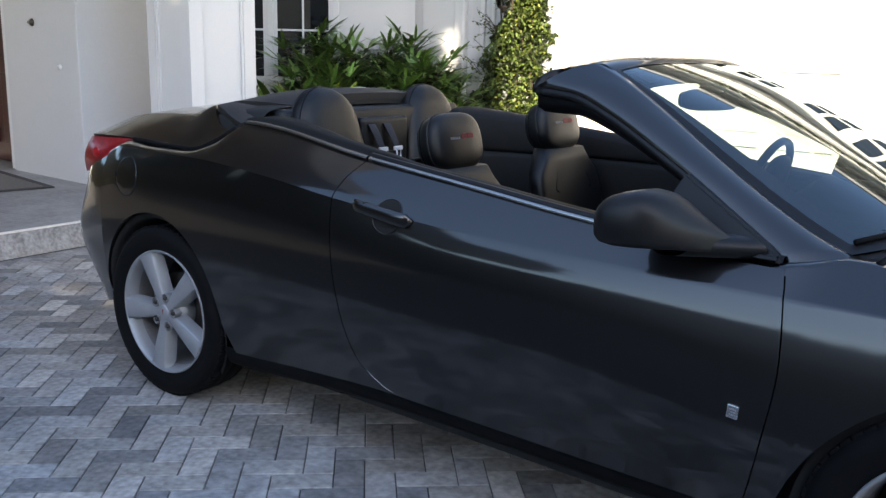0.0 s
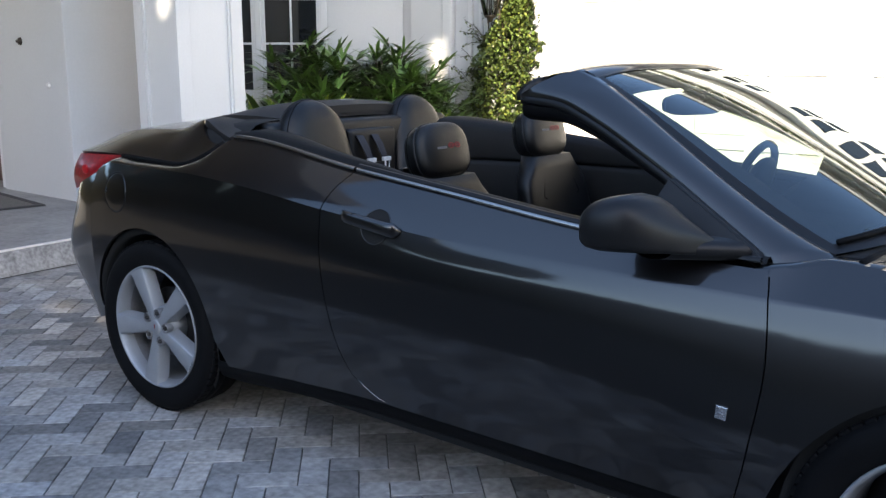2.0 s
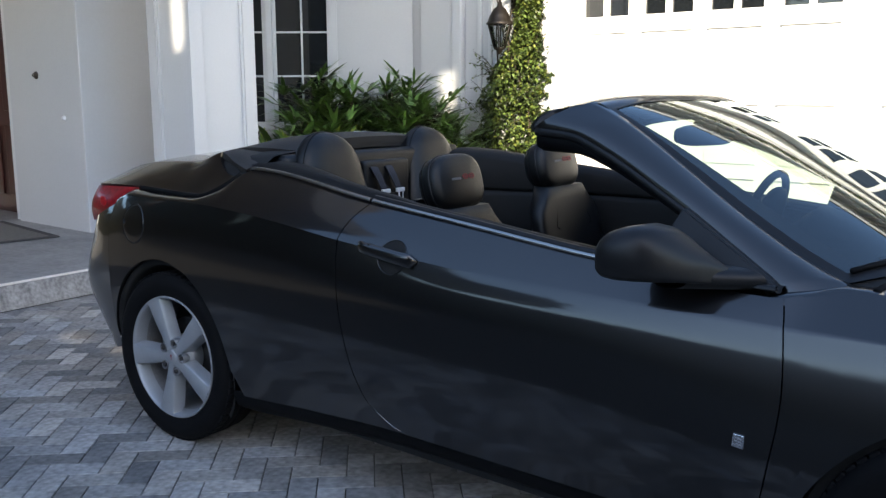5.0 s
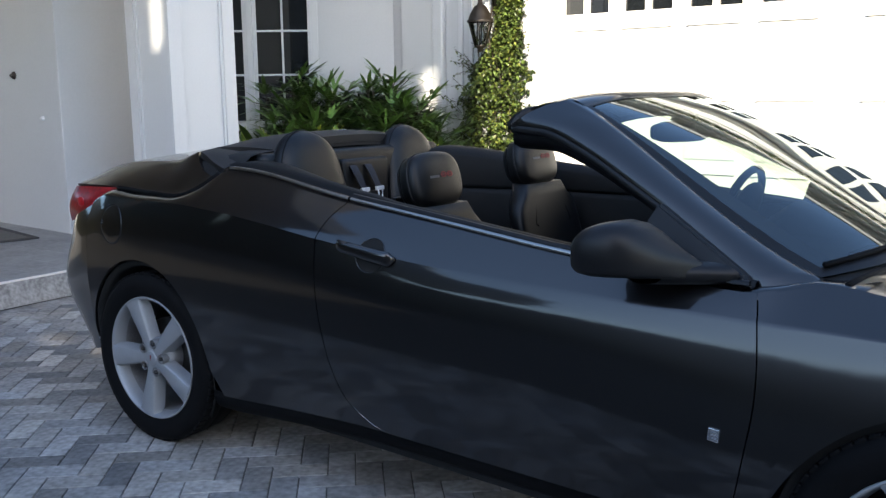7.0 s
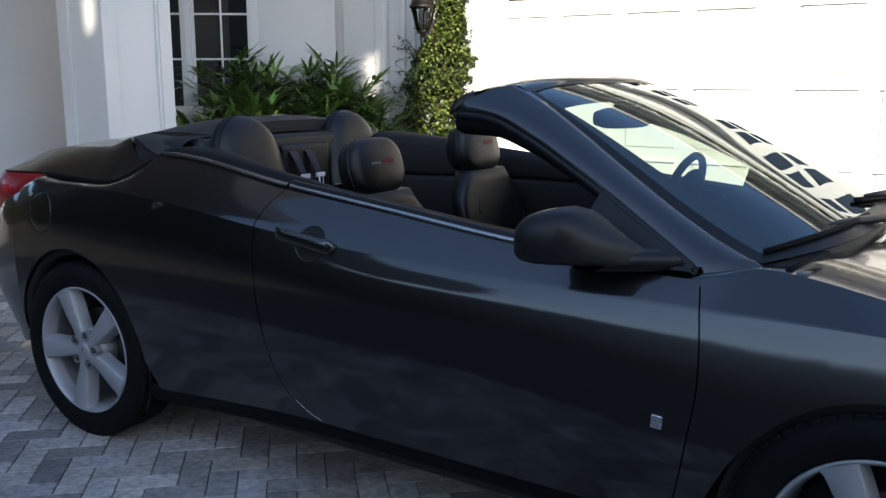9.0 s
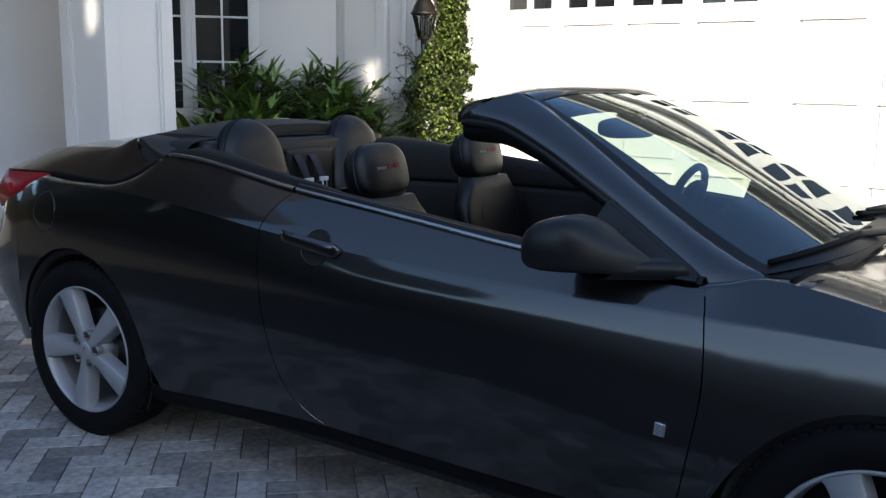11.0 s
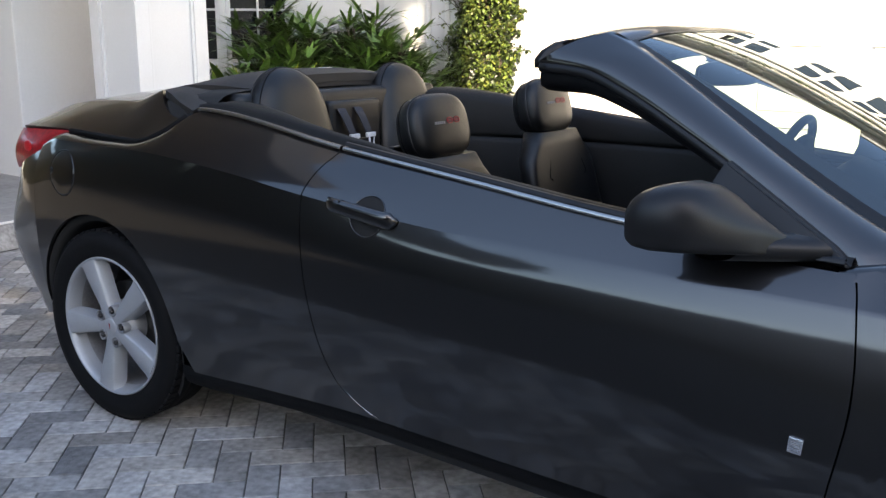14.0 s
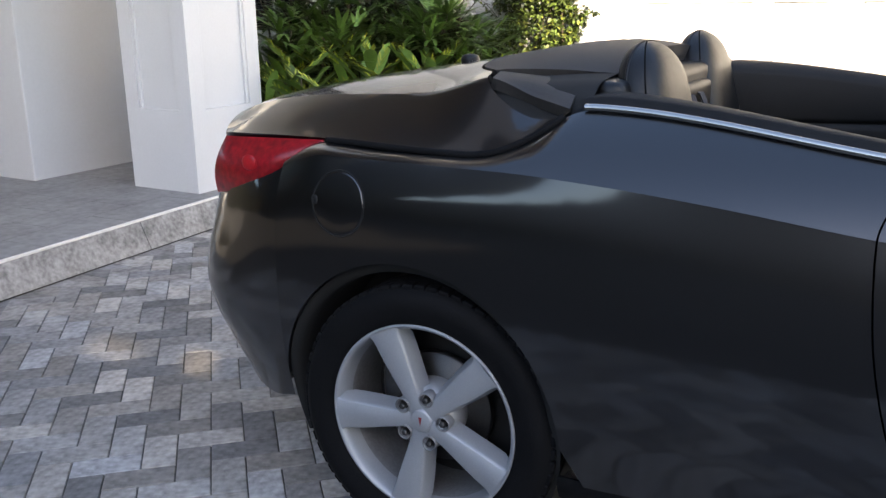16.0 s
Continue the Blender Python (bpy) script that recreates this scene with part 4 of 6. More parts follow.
# sail panels and door mirrors
for s in (-1, 1):
    bm = bmesh.new()
    a = [Vector((2.10, s * 0.786, 0.968)), Vector((2.462, s * 0.790, 0.932)), Vector((2.43, s * 0.770, 0.962)), Vector((2.165, s * 0.712, 1.118))]
    b = [p + Vector((0, -s * 0.03, 0)) for p in a]
    va, vb = [bm.verts.new(p) for p in a], [bm.verts.new(p) for p in b]
    bm.faces.new(va)
    bm.faces.new(vb[::-1])
    for k in range(4):
        bm.faces.new((va[k], vb[k], vb[(k + 1) % 4], va[(k + 1) % 4]))
    bmesh.ops.recalc_face_normals(bm, faces=bm.faces)
    bmesh.ops.bevel(bm, geom=list(bm.edges), offset=0.006, segments=2, affect="EDGES")
    part("sail_panel", bm, SATIN, car, "black mirror sail panel", shade=False)
    rows = []
    for x, yc, zc, ry, rz in ((2.096, 0.925, 1.012, 0.070, 0.048), (2.099, 0.925, 1.012, 0.084, 0.061), (2.108, 0.925, 1.013, 0.091, 0.068), (2.135, 0.924, 1.016, 0.096, 0.075), (2.17, 0.920, 1.020, 0.097, 0.078), (2.205, 0.912, 1.018, 0.091, 0.074), (2.235, 0.903, 1.010, 0.080, 0.064), (2.262, 0.886, 0.998, 0.066, 0.050), (2.290, 0.868, 0.986, 0.052, 0.038), (2.315, 0.845, 0.975, 0.038, 0.027), (2.335, 0.822, 0.967, 0.022, 0.016), (2.340, 0.815, 0.965, 0.002, 0.002)):
        row = []
        for k in range(28):
            t = 6.28318 * k / 28
            ct, st = math.cos(t), math.sin(t)
            p = 2.7
            dy = math.copysign(abs(ct) ** (2 / p), ct) * ry
            dz = math.copysign(abs(st) ** (2 / (p if st > 0 else 4.5)), st) * rz * (1.0 if st > 0 else 0.86)
            row.append((x - (0.03 * dy / ry if ry > 0.01 else 0) * (1 if x < 2.14 else 0.5), s * (yc + dy), zc + dz))
        rows.append(row)
    mirror = part("door_mirror", grid_bm(rows, flip=s > 0, closed=True), SATIN, car, "black door mirror housing")
    bm = bmesh.new()
    blob(bm, (2.115, s * 0.925, 1.012), (0.012, 0.078, 0.056), 4)
    part("mirror_glass", bm, CHROME, mirror, "silvered mirror glass")
    rows = []
    for u in range(9):
        w = u / 8
        c = Vector((2.21, s * 0.89, 0.960)).lerp(Vector((2.34, s * 0.785, 0.960)), w)
        rr = lerp(0.055, 0.085, w)
        rows.append([(c.x + rr * math.cos(6.28318 * k / 16), c.y, c.z + lerp(0.028, 0.03, w) * math.sin(6.28318 * k / 16)) for k in range(16)])
    part("mirror_foot", grid_bm(rows, flip=s < 0, closed=True), SATIN, mirror, "black mirror foot")

# door handles
def flank_at(x, z):
    zc = ZC(x)
    if z <= zc:
        t = (z - 0.2) / (zc - 0.2)
        return WID(x) - OFF(t, x) - TUCK(x) * max(0, (t - 0.84) / 0.16) ** 2
    a = (z - zc) / (ZT(x) - zc)
    return lerp(WID(x) - OFF(1, x) - TUCK(x), YT(x), a) + 4 * swell(x) * a * (1 - a)


for d, s in zip(doors, (-1, 1)):
    rows = []
    for i in range(9):               # cup
        r = i / 8
        rows.append([(1.243 + 0.058 * r * math.cos(6.28318 * k / 28), s * (flank_at(1.243 + 0.058 * r * math.cos(6.28318 * k / 28), 0.898 + 0.054 * r * math.sin(6.28318 * k / 28)) + 0.0015), 0.898 + 0.054 * r * math.sin(6.28318 * k / 28)) for k in range(28)])
    # disc flush with the door: the recess's shade is put into its black
    cup = part("handle_cup", grid_bm(rows[1:], flip=s > 0, closed=True), GAP, d, "flat black disc for the shaded handle recess")
    # ring added to catch a highlight along the cup's edge
    bm = bmesh.new()
    tube(bm, [rows[-1][k % 28] for k in range(29)], 0.0022, 6)
    part("cup_rim", bm, PAINT, cup)
    rows = []
    for i in range(17):
        w = i / 16
        x, z = lerp(1.10, 1.350, w), lerp(0.925, 0.896, w)
        hz = 0.021 * min(1, (1 - abs(2 * w - 1) ** 14) + 0.25) * lerp(0.92, 1.1, w)
        y = flank_at(x, z) + 0.004
        t = 0.026 * (1 - abs(2 * w - 1) ** 10) + 0.004
        row = []
        for k in range(14):
            a = 6.28318 * k / 14
            row.append((x, s * (y + t * 0.5 + t * 0.5 * math.copysign(abs(math.cos(a)) ** 0.7, math.cos(a))), z + hz * math.copysign(abs(math.sin(a)) ** 0.75, math.sin(a))))
        rows.append(row)
    h = part("handle", grid_bm([[(rows[0][0][0], s * (flank_at(1.10, 0.925)), 0.925)] * 14] + rows + [[(rows[-1][0][0], s * flank_at(1.372, 0.897), 0.897)] * 14], flip=s > 0, closed=True), PAINT, d, "dark grey painted door handle")
    bm = bmesh.new()
    y = flank_at(1.165, 0.919) + 0.0315
    box(bm, 1.1635, 1.166, min(s * (y - 0.02), s * (y + 0.0006)), max(s * (y - 0.02), s * (y + 0.0006)), 0.9, 0.938)
    part("handle_joint", bm, GAP, h, "dark joint", shade=False)
    # badge
    bm = bmesh.new()
    yb = flank_at(2.417, 0.578)
    box(bm, -0.0145, 0.0145, -0.003, 0.003, -0.017, 0.017, 0.002)
    bmesh.ops.transform(bm, matrix=pose(2.417, s * (yb + 0.002), 0.578, 0, 4, 0), verts=bm.verts)
    badge = part("badge", bm, BADGE, d, "small square silver badge", shade=False)
    bm = bmesh.new()
    for k in range(3):
        box(bm, -0.008, 0.008, -0.0038, 0.0038, -0.009 + 0.007 * k, -0.006 + 0.007 * k)
    bmesh.ops.transform(bm, matrix=pose(2.417, s * (yb + 0.002), 0.578, 0, 4, 0), verts=bm.verts)
    part("badge_mark", bm, GREYTXT, badge, "grey bars on the badge", shade=False)

# scratch on the door's lower edge
bm = bmesh.new()
sc = [(1.155, 0.375), (1.18, 0.352), (1.21, 0.334), (1.24, 0.319), (1.27, 0.312)]
tube(bm, [(x, -flank_at(x, z) - 0.0004, z) for x, z in sc], [0.0005, 0.001, 0.0012, 0.0014, 0.0006], 5)
part("scratch", bm, CHROME, doors[0], "pale scratch in the paint")

# fuel filler door on the camera's flank
FX, FZ, FR = -0.235, 0.878, 0.083
rows = []
for r, d in ((0.02, 0.0008), (0.05, 0.0008), (0.076, 0.0008), (0.0800, 0.0005), (0.0808, -0.004)):
    rows.append([(FX + r * math.cos(6.28318 * k / 48), -(flank_at(FX + r * math.cos(6.28318 * k / 48), FZ + r * math.sin(6.28318 * k / 48)) + d), FZ + r * math.sin(6.28318 * k / 48)) for k in range(48)])
bm = grid_bm(rows, closed=True, flip=True)
bm.verts.ensure_lookup_table()
bm.faces.new([bm.verts[k] for k in range(48)])
bmesh.ops.recalc_face_normals(bm, faces=bm.faces)
fuel = part("fuel_door", bm, PAINT, car)
bm = bmesh.new()
tube(bm, [(FX + 0.0825 * math.cos(6.28318 * k / 48), -(flank_at(FX + 0.0825 * math.cos(6.28318 * k / 48), FZ + 0.0825 * math.sin(6.28318 * k / 48)) - 0.0005), FZ + 0.0825 * math.sin(6.28318 * k / 48)) for k in range(49)], 0.0022, 6)
part("fuel_gap", bm, GAP, fuel, "dark gap round the filler door")
bm = bmesh.new()
blob(bm, (FX - 0.074, -flank_at(FX - 0.074, FZ + 0.005) - 0.001, FZ + 0.005), (0.010, 0.004, 0.012), 3, 12, 8)
part("fuel_latch", bm, GAP, fuel, "dark finger notch")

# wheel wells
for cx, cz, r in (RA, FA):
    for s in (-1, 1):
        rows = []
        for k in range(33):
            a = math.pi * (1.12 - 1.29 * k / 32)
            yo = min(0.862, flank_at(cx + r * math.cos(a), max(0.2, cz + r * math.sin(a))) - 0.010)
            rows.append([(cx + (r - 0.002) * math.cos(a), s * yo, cz + (r - 0.002) * math.sin(a)), (cx + (r - 0.028) * math.cos(a), s * (yo - 0.006), cz + (r - 0.028) * math.sin(a)), (cx + (r - 0.032) * math.cos(a), s * (yo - 0.04), cz + (r - 0.032) * math.sin(a)), (cx + (r - 0.02) * math.cos(a), s * 0.52, cz + (r - 0.02) * math.sin(a)), (cx + 0.05 * math.cos(a), s * 0.50, cz + 0.05 * math.sin(a))])
        part("wheel_well", grid_bm(rows, flip=s > 0), GAP, car, "black wheel arch liner")

# bonnet wipers and cowl
rows = []
for i in range(31):
    f = lerp(-1, 1, i / 30)
    p, q = screen(6, f), hood(0, f * 0.98)
    rows.append([p + Vector((-0.01, 0, -0.004)), p.lerp(q, 0.3) + Vector((0, 0, -0.022)), p.lerp(q, 0.7) + Vector((0, 0, -0.030)), q + Vector((0.0, 0, -0.025))])
part("cowl", grid_bm(rows, flip=True), GRAIN, car, "black grained cowl panel")
for f0, t0, f1, t1 in ((-0.06, 5.95, -0.96, 5.80), (0.70, 5.95, 0.0, 5.55)):
    bm = bmesh.new()
    a, b = screen(t0, f0) + Vector((0.03, 0, 0.016)), screen(t1, f1) + Vector((0.0, 0, 0.020))
    mid = a.lerp(b, 0.45) + Vector((-0.004, 0, 0.018))
    tube(bm, [a + Vector((0.01, 0.02, -0.03)), a, mid, b.lerp(mid, 0.3)], [0.016, 0.015, 0.010, 0.006], 8)
    wip = part("wiper", bm, SATIN, car, "black windscreen wiper")
    bm = bmesh.new()
    tube(bm, [screen(lerp(t0 - 0.12, t1, k / 8), lerp(f0 - 0.10, f1, k / 8)) + Vector((-0.004, 0, 0.012)) for k in range(9)], 0.008, 6)
    part("wiper_blade", bm, RUBBER, wip, "rubber wiper blade")
# inner trim of the pillars and the header
for s in (-1, 1):
    rows = [[screen(k / 4, s * f) + Vector((-0.01, 0, dz)) for f, dz in ((0.84, -0.030), (0.88, -0.022), (0.93, -0.022), (0.985, -0.03))] for k in range(2, 24)]
    part("pillar_trim", grid_bm(rows, flip=s > 0, lip=0.02), GRAIN, car, "black inner pillar trim")
rows = [[screen(t, lerp(-0.8, 0.8, j / 20)) + Vector((-0.01, 0, -0.025)) for j in range(21)] for t in (0.45, 0.75, 1.02)]
part("header_trim", grid_bm(rows, flip=True, lip=0.02), GRAIN, car, "black inner header trim")

# wheels
def wheel(x, s):
    w = thing("wheel", "silver five-spoke alloy wheel with a black tyre")
    w.parent = car
    w.matrix_basis = pose(x - (0.006 if x < 1 else 0), s * 0.785, 0.336, 0, 0, (3.2 if x < 1 else 0) if s < 0 else 180)
    bm = bmesh.new()
    lathe(bm, [(0.247, -0.070), (0.253, -0.088), (0.260, -0.094), (0.277, -0.102), (0.302, -0.110), (0.329, -0.108), (0.347, -0.096), (0.355, -0.082), (0.3575, -0.05), (0.353, -0.045), (0.353, -0.038), (0.359, -0.034), (0.359, -0.004), (0.354, 0.0), (0.354, 0.006), (0.359, 0.01), (0.359, 0.04), (0.354, 0.045), (0.355, 0.085), (0.327, 0.105), (0.257, 0.095)], 72)
    tyre = part("tyre", bm, RUBBER, w, "black rubber tyre")
    bm = bmesh.new()                 # shoulder blocks of the tread
    box(bm, -0.0140, 0.0140, -0.0900, -0.052, 0.345, 0.3602, 0.003, 1)
    block = part("tread_block", bm, RUBBER, tyre, shade=False)
    for k in range(1, 66):
        o = new("tread_block", block.data)
        o.parent = tyre
        o.matrix_basis = Matrix.Rotation(6.28318 * k / 66, 4, "Y")
    bm = bmesh.new()
    lathe(bm, [(0.255, -0.084), (0.2605, -0.0955), (0.2585, -0.1005), (0.254, -0.100), (0.247, -0.091), (0.244, -0.07), (0.236, -0.045)], 72)
    rim = part("rim", bm, ALLOY, w)
    bm = bmesh.new()
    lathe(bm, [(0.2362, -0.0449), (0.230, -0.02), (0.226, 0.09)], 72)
    part("barrel", bm, BARREL, rim, "inner barrel, its shade put into a darker tone")
    bm = bmesh.new()
    lathe(bm, [(0.0, 0.0), (0.150, 0.0), (0.153, 0.006), (0.153, 0.02), (0.05, 0.03)], 48)
    part("brake_disc", bm, STEEL, w, "dark steel brake disc")
    # plate in gap black: the dark between the spokes is its colour
    bm = bmesh.new()
    lathe(bm, [(0.04, 0.035), (0.20, 0.06), (0.224, 0.085)], 48)
    part("backing_plate", bm, GAP, w, "backing plate, black for the shade behind the spokes")
    bm = bmesh.new()
    blob(bm, (-0.115, -0.008, 0.055), (0.035, 0.03, 0.065), 3, 16, 10)
    part("brake_caliper", bm, STEEL, w, "grey brake caliper")
    for k in range(5):
        a = radians(-42.5 + 72 * k)
        rows = []
        for i in range(15):
            t = i / 14
            r = lerp(0.030, 0.250, t)
            hw = 0.0225 + 0.0165 * smooth(0.05, 0.90, t) + 0.010 * smooth(0.90, 1.0, t)
            d = lerp(-0.092, -0.097, smooth(0.0, 0.9, t))
            e = 0.004
            wall = 0.050 * (1 - 0.5 * smooth(0.85, 1.0, t))
            rows.append([(r, d + wall, -hw - 0.012), (r, d + 0.010, -hw - 0.002), (r, d + 0.002, -hw + 0.001), (r, d, -hw + e), (r, d - 0.0015, 0), (r, d, hw - e), (r, d + 0.002, hw - 0.001), (r, d + 0.010, hw + 0.002), (r, d + wall, hw + 0.012)])
        b2 = grid_bm(rows, flip=False)
        b2.verts.ensure_lookup_table()
        for e in b2.edges:
            u, v = sorted(w_.index % 9 for w_ in e.verts)
            e.smooth = not (u == v and u in (2, 3, 5, 6))
        bmesh.ops.transform(b2, matrix=Matrix.Rotation(a, 4, "Y"), verts=b2.verts)
        part("spoke", b2, ALLOY, w)
        a2 = a + radians(38.5)
        at = Matrix.Translation((0.062 * math.cos(-a2), -0.036, 0.062 * math.sin(-a2)))
        bm = bmesh.new()
        lathe(bm, [(0.0, -0.066), (0.0062, -0.066), (0.0088, -0.063), (0.0095, -0.048), (0.0130, -0.046), (0.0130, -0.04)], 6)
        bmesh.ops.transform(bm, matrix=at, verts=bm.verts)
        nut = part("lug_nut", bm, STEEL, w, "dark metal lug nut", shade=False)
        bm = bmesh.new()
        lathe(bm, [(0.0205, -0.030), (0.0205, -0.060), (0.0185, -0.062), (0.0160, -0.058), (0.0150, -0.040), (0.0, -0.040)], 20)
        bmesh.ops.transform(bm, matrix=at, verts=bm.verts)
        part("nut_pocket", bm, BARREL, nut, "cast pocket round the nut, darkened for its shade")
    bm = bmesh.new()
    lathe(bm, [(0.0, -0.0685), (0.026, -0.068), (0.0295, -0.066), (0.031, -0.0625), (0.033, -0.0615), (0.040, -0.0605), (0.052, -0.052), (0.082, -0.038), (0.088, 0.03)], 40)
    bmesh.ops.translate(bm, vec=(0, -0.030, 0), verts=bm.verts)
    cap = part("hub_cap", bm, ALLOY, w)
    bm = bmesh.new()
    v = [bm.verts.new(p) for p in ((-0.005, -0.0992, 0.012), (0.005, -0.0992, 0.012), (0.0, -0.0992, -0.014))]
    bm.faces.new(v)
    part("cap_mark", bm, RED, cap, "small red mark")
    return w


for x in (0, 2.94):
    for s in (-1, 1):
        wheel(x, s)

# ---- cabin ----
def headrest(turn):
    """A headrest with a flat rounded front pad and a domed back."""
    b = bmesh.new()
    rings = []
    for i in range(25):
        x = lerp(-0.088, 0.070, i / 24)
        if x > 0.02:
            q = (1 - ((x - 0.02) / 0.0502) ** 4) ** 0.25
        else:
            q = (1 - ((0.02 - x) / 0.1082) ** 2.2) ** 0.45
        ring = []
        for k in range(40):
            t = 6.28318 * k / 40
            c, s_ = math.cos(t), math.sin(t)
            y = math.copysign(abs(c) ** 0.62, c) * 0.143 * max(q, 0.02)
            z = math.copysign(abs(s_) ** 0.62, s_) * 0.104 * max(q, 0.02)
            y *= 1 - 0.8 * max(0, z)
            ring.append(b.verts.new(turn @ Vector((x, y, z)) + Vector((0, 0, 1.088))))
        rings.append(ring)
    for a, c in zip(rings, rings[1:]):
        for k in range(40):
            b.faces.new((a[k], c[k], c[(k + 1) % 40], a[(k + 1) % 40]))
    b.faces.new(rings[0])
    b.faces.new(rings[-1][::-1])
    bmesh.ops.recalc_face_normals(b, faces=b.faces)
    return b


def headrest_ring(turn, x):
    q = (1 - ((x - 0.02) / 0.0502) ** 4) ** 0.25 if x > 0.02 else (1 - ((0.02 - x) / 0.1082) ** 2.2) ** 0.45
    pts = []
    for k in range(41):
        t = 6.28318 * k / 40
        c, s_ = math.cos(t), math.sin(t)
        z = math.copysign(abs(s_) ** 0.62, s_) * 0.104 * q
        pts.append(turn @ Vector((x, math.copysign(abs(c) ** 0.62, c) * 0.143 * q * (1 - 0.8 * max(0, z)), z)) + Vector((0, 0, 1.088)))
    return pts


for i in range(2):
    s = (-1, 1)[i]
    seat = thing("front_seat", "black leather front seat with stitched headrest")
    seat.parent = car
    seat.matrix_basis = pose(1.062, s * 0.345, 0 if s < 0 else 0.026, 0, 0, 0)
    rake = Matrix.Rotation(radians(-14), 4, "Y")
    bm = headrest(rake)
    hr = part("headrest", bm, LEATHER, seat)
    bm = bmesh.new()                 # piping round the front pad
    tube(bm, headrest_ring(rake, 0.022), 0.0036, 6)
    part("piping", bm, SATIN, hr, "black piping")
    bm = bmesh.new()
    tube(bm, headrest_ring(rake, -0.020), 0.0024, 6)
    part("seam", bm, STITCH, hr, "stitched seam")
    face = rake @ Matrix.Translation((0.0700, 0, 0.012))
    for y0, y1, z0, z1, mt, nm in ((-0.066, -0.012, -0.010, -0.001, GREYTXT, "grey_mark"), (-0.004, 0.028, -0.010, 0.010, RED, "red_mark"), (0.033, 0.066, -0.010, 0.010, RED, "red_mark")):
        bm = bmesh.new()
        n = 5
        for k in range(n):           # marks as short bars that follow the cushion
            a, b = lerp(y0, y1, k / n), lerp(y0, y1, (k + (0.72 if mt is GREYTXT else 0.95)) / n)
            if mt is RED and k in (1, 2, 3):
                for za, zb in ((z0, z0 + 0.004), (lerp(z0, z1, 0.4), lerp(z0, z1, 0.4) + 0.004), (z1 - 0.004, z1)):
                    box(bm, -0.0015, 0.0016, a, b, za, zb)
            elif mt is RED:
                box(bm, -0.0015, 0.0016, a, b, z0 + 0.004, z1 - 0.004)
            else:
                box(bm, -0.0015, 0.0016, a, b, z0, z1)
        for v in bm.verts:
            v.co.x -= 0.9 * max(0, abs(v.co.y) - 0.05) ** 1.6
        bmesh.ops.transform(bm, matrix=Matrix.Translation((0.0, 0, 1.088)) @ face, verts=bm.verts)
        part(nm, bm, mt, hr, "stitched mark", shade=False)
    for dy in (-0.05, 0.05):
        bm = bmesh.new()
        tube(bm, [(0.010, dy, 0.93), (0.012, dy, 1.02)], 0.006, 8)
        part("headrest_post", bm, CHROME, seat, "chrome post")
    bm = bmesh.new()
    rows = []
    for k in range(13):              # back: wide shoulders, waist below
        t = k / 12
        z = lerp(0.42, 1.004, t)
        xc = lerp(0.17, 0.035, t)
        hw = lerp(0.25, 0.225, t) * (1 - 0.34 * smooth(0.80, 1.0, t))
        th = lerp(0.075, 0.055, t)
        rows.append([(xc + th * math.copysign(abs(math.cos(a)) ** 0.7, math.cos(a)) * (1 if math.cos(a) < 0 else 1.0) + 0.045 * abs(math.sin(a)) ** 3 * (1 - 0.6 * t), hw * math.copysign(abs(math.sin(a)) ** 0.6, math.sin(a)), z) for a in [6.28318 * q / 32 for q in range(32)]])
    b2 = grid_bm(rows, closed=True)
    b2.verts.ensure_lookup_table()
    b2.faces.new([b2.verts[12 * 32 + q] for q in range(32)])
    bmesh.ops.recalc_face_normals(b2, faces=b2.faces)
    bm.free()
    back = part("backrest", b2, LEATHER, seat)
    for dy in (-1, 1):               # seams of the centre panel
        bm = bmesh.new()
        tube(bm, [(0.105, dy * 0.10, 0.93), (0.128, dy * 0.135, 0.85), (0.150, dy * 0.14, 0.72), (0.19, dy * 0.13, 0.55)], 0.003, 5)
        part("seam", bm, STITCH, back, "stitched seam")
    bm = bmesh.new()
    tube(bm, [(0.132, 0.13 * q, 0.79 + 0.05 * q * q) for q in [lerp(-1, 1, k / 10) for k in range(11)]], 0.003, 5)
    part("seam", bm, STITCH, back, "stitched seam")
    bm = bmesh.new()
    blob(bm, (0.36, 0, 0.47), (0.27, 0.25, 0.10), 3.4)
    part("cushion", bm, LEATHER, seat)
    if s < 0:
        bm = bmesh.new()
        box(bm, -0.095, -0.075, -0.10, -0.03, 0.955, 1.03, 0.006)
        part("belt_guide", bm, SATIN, seat, "black belt guide", shade=False)

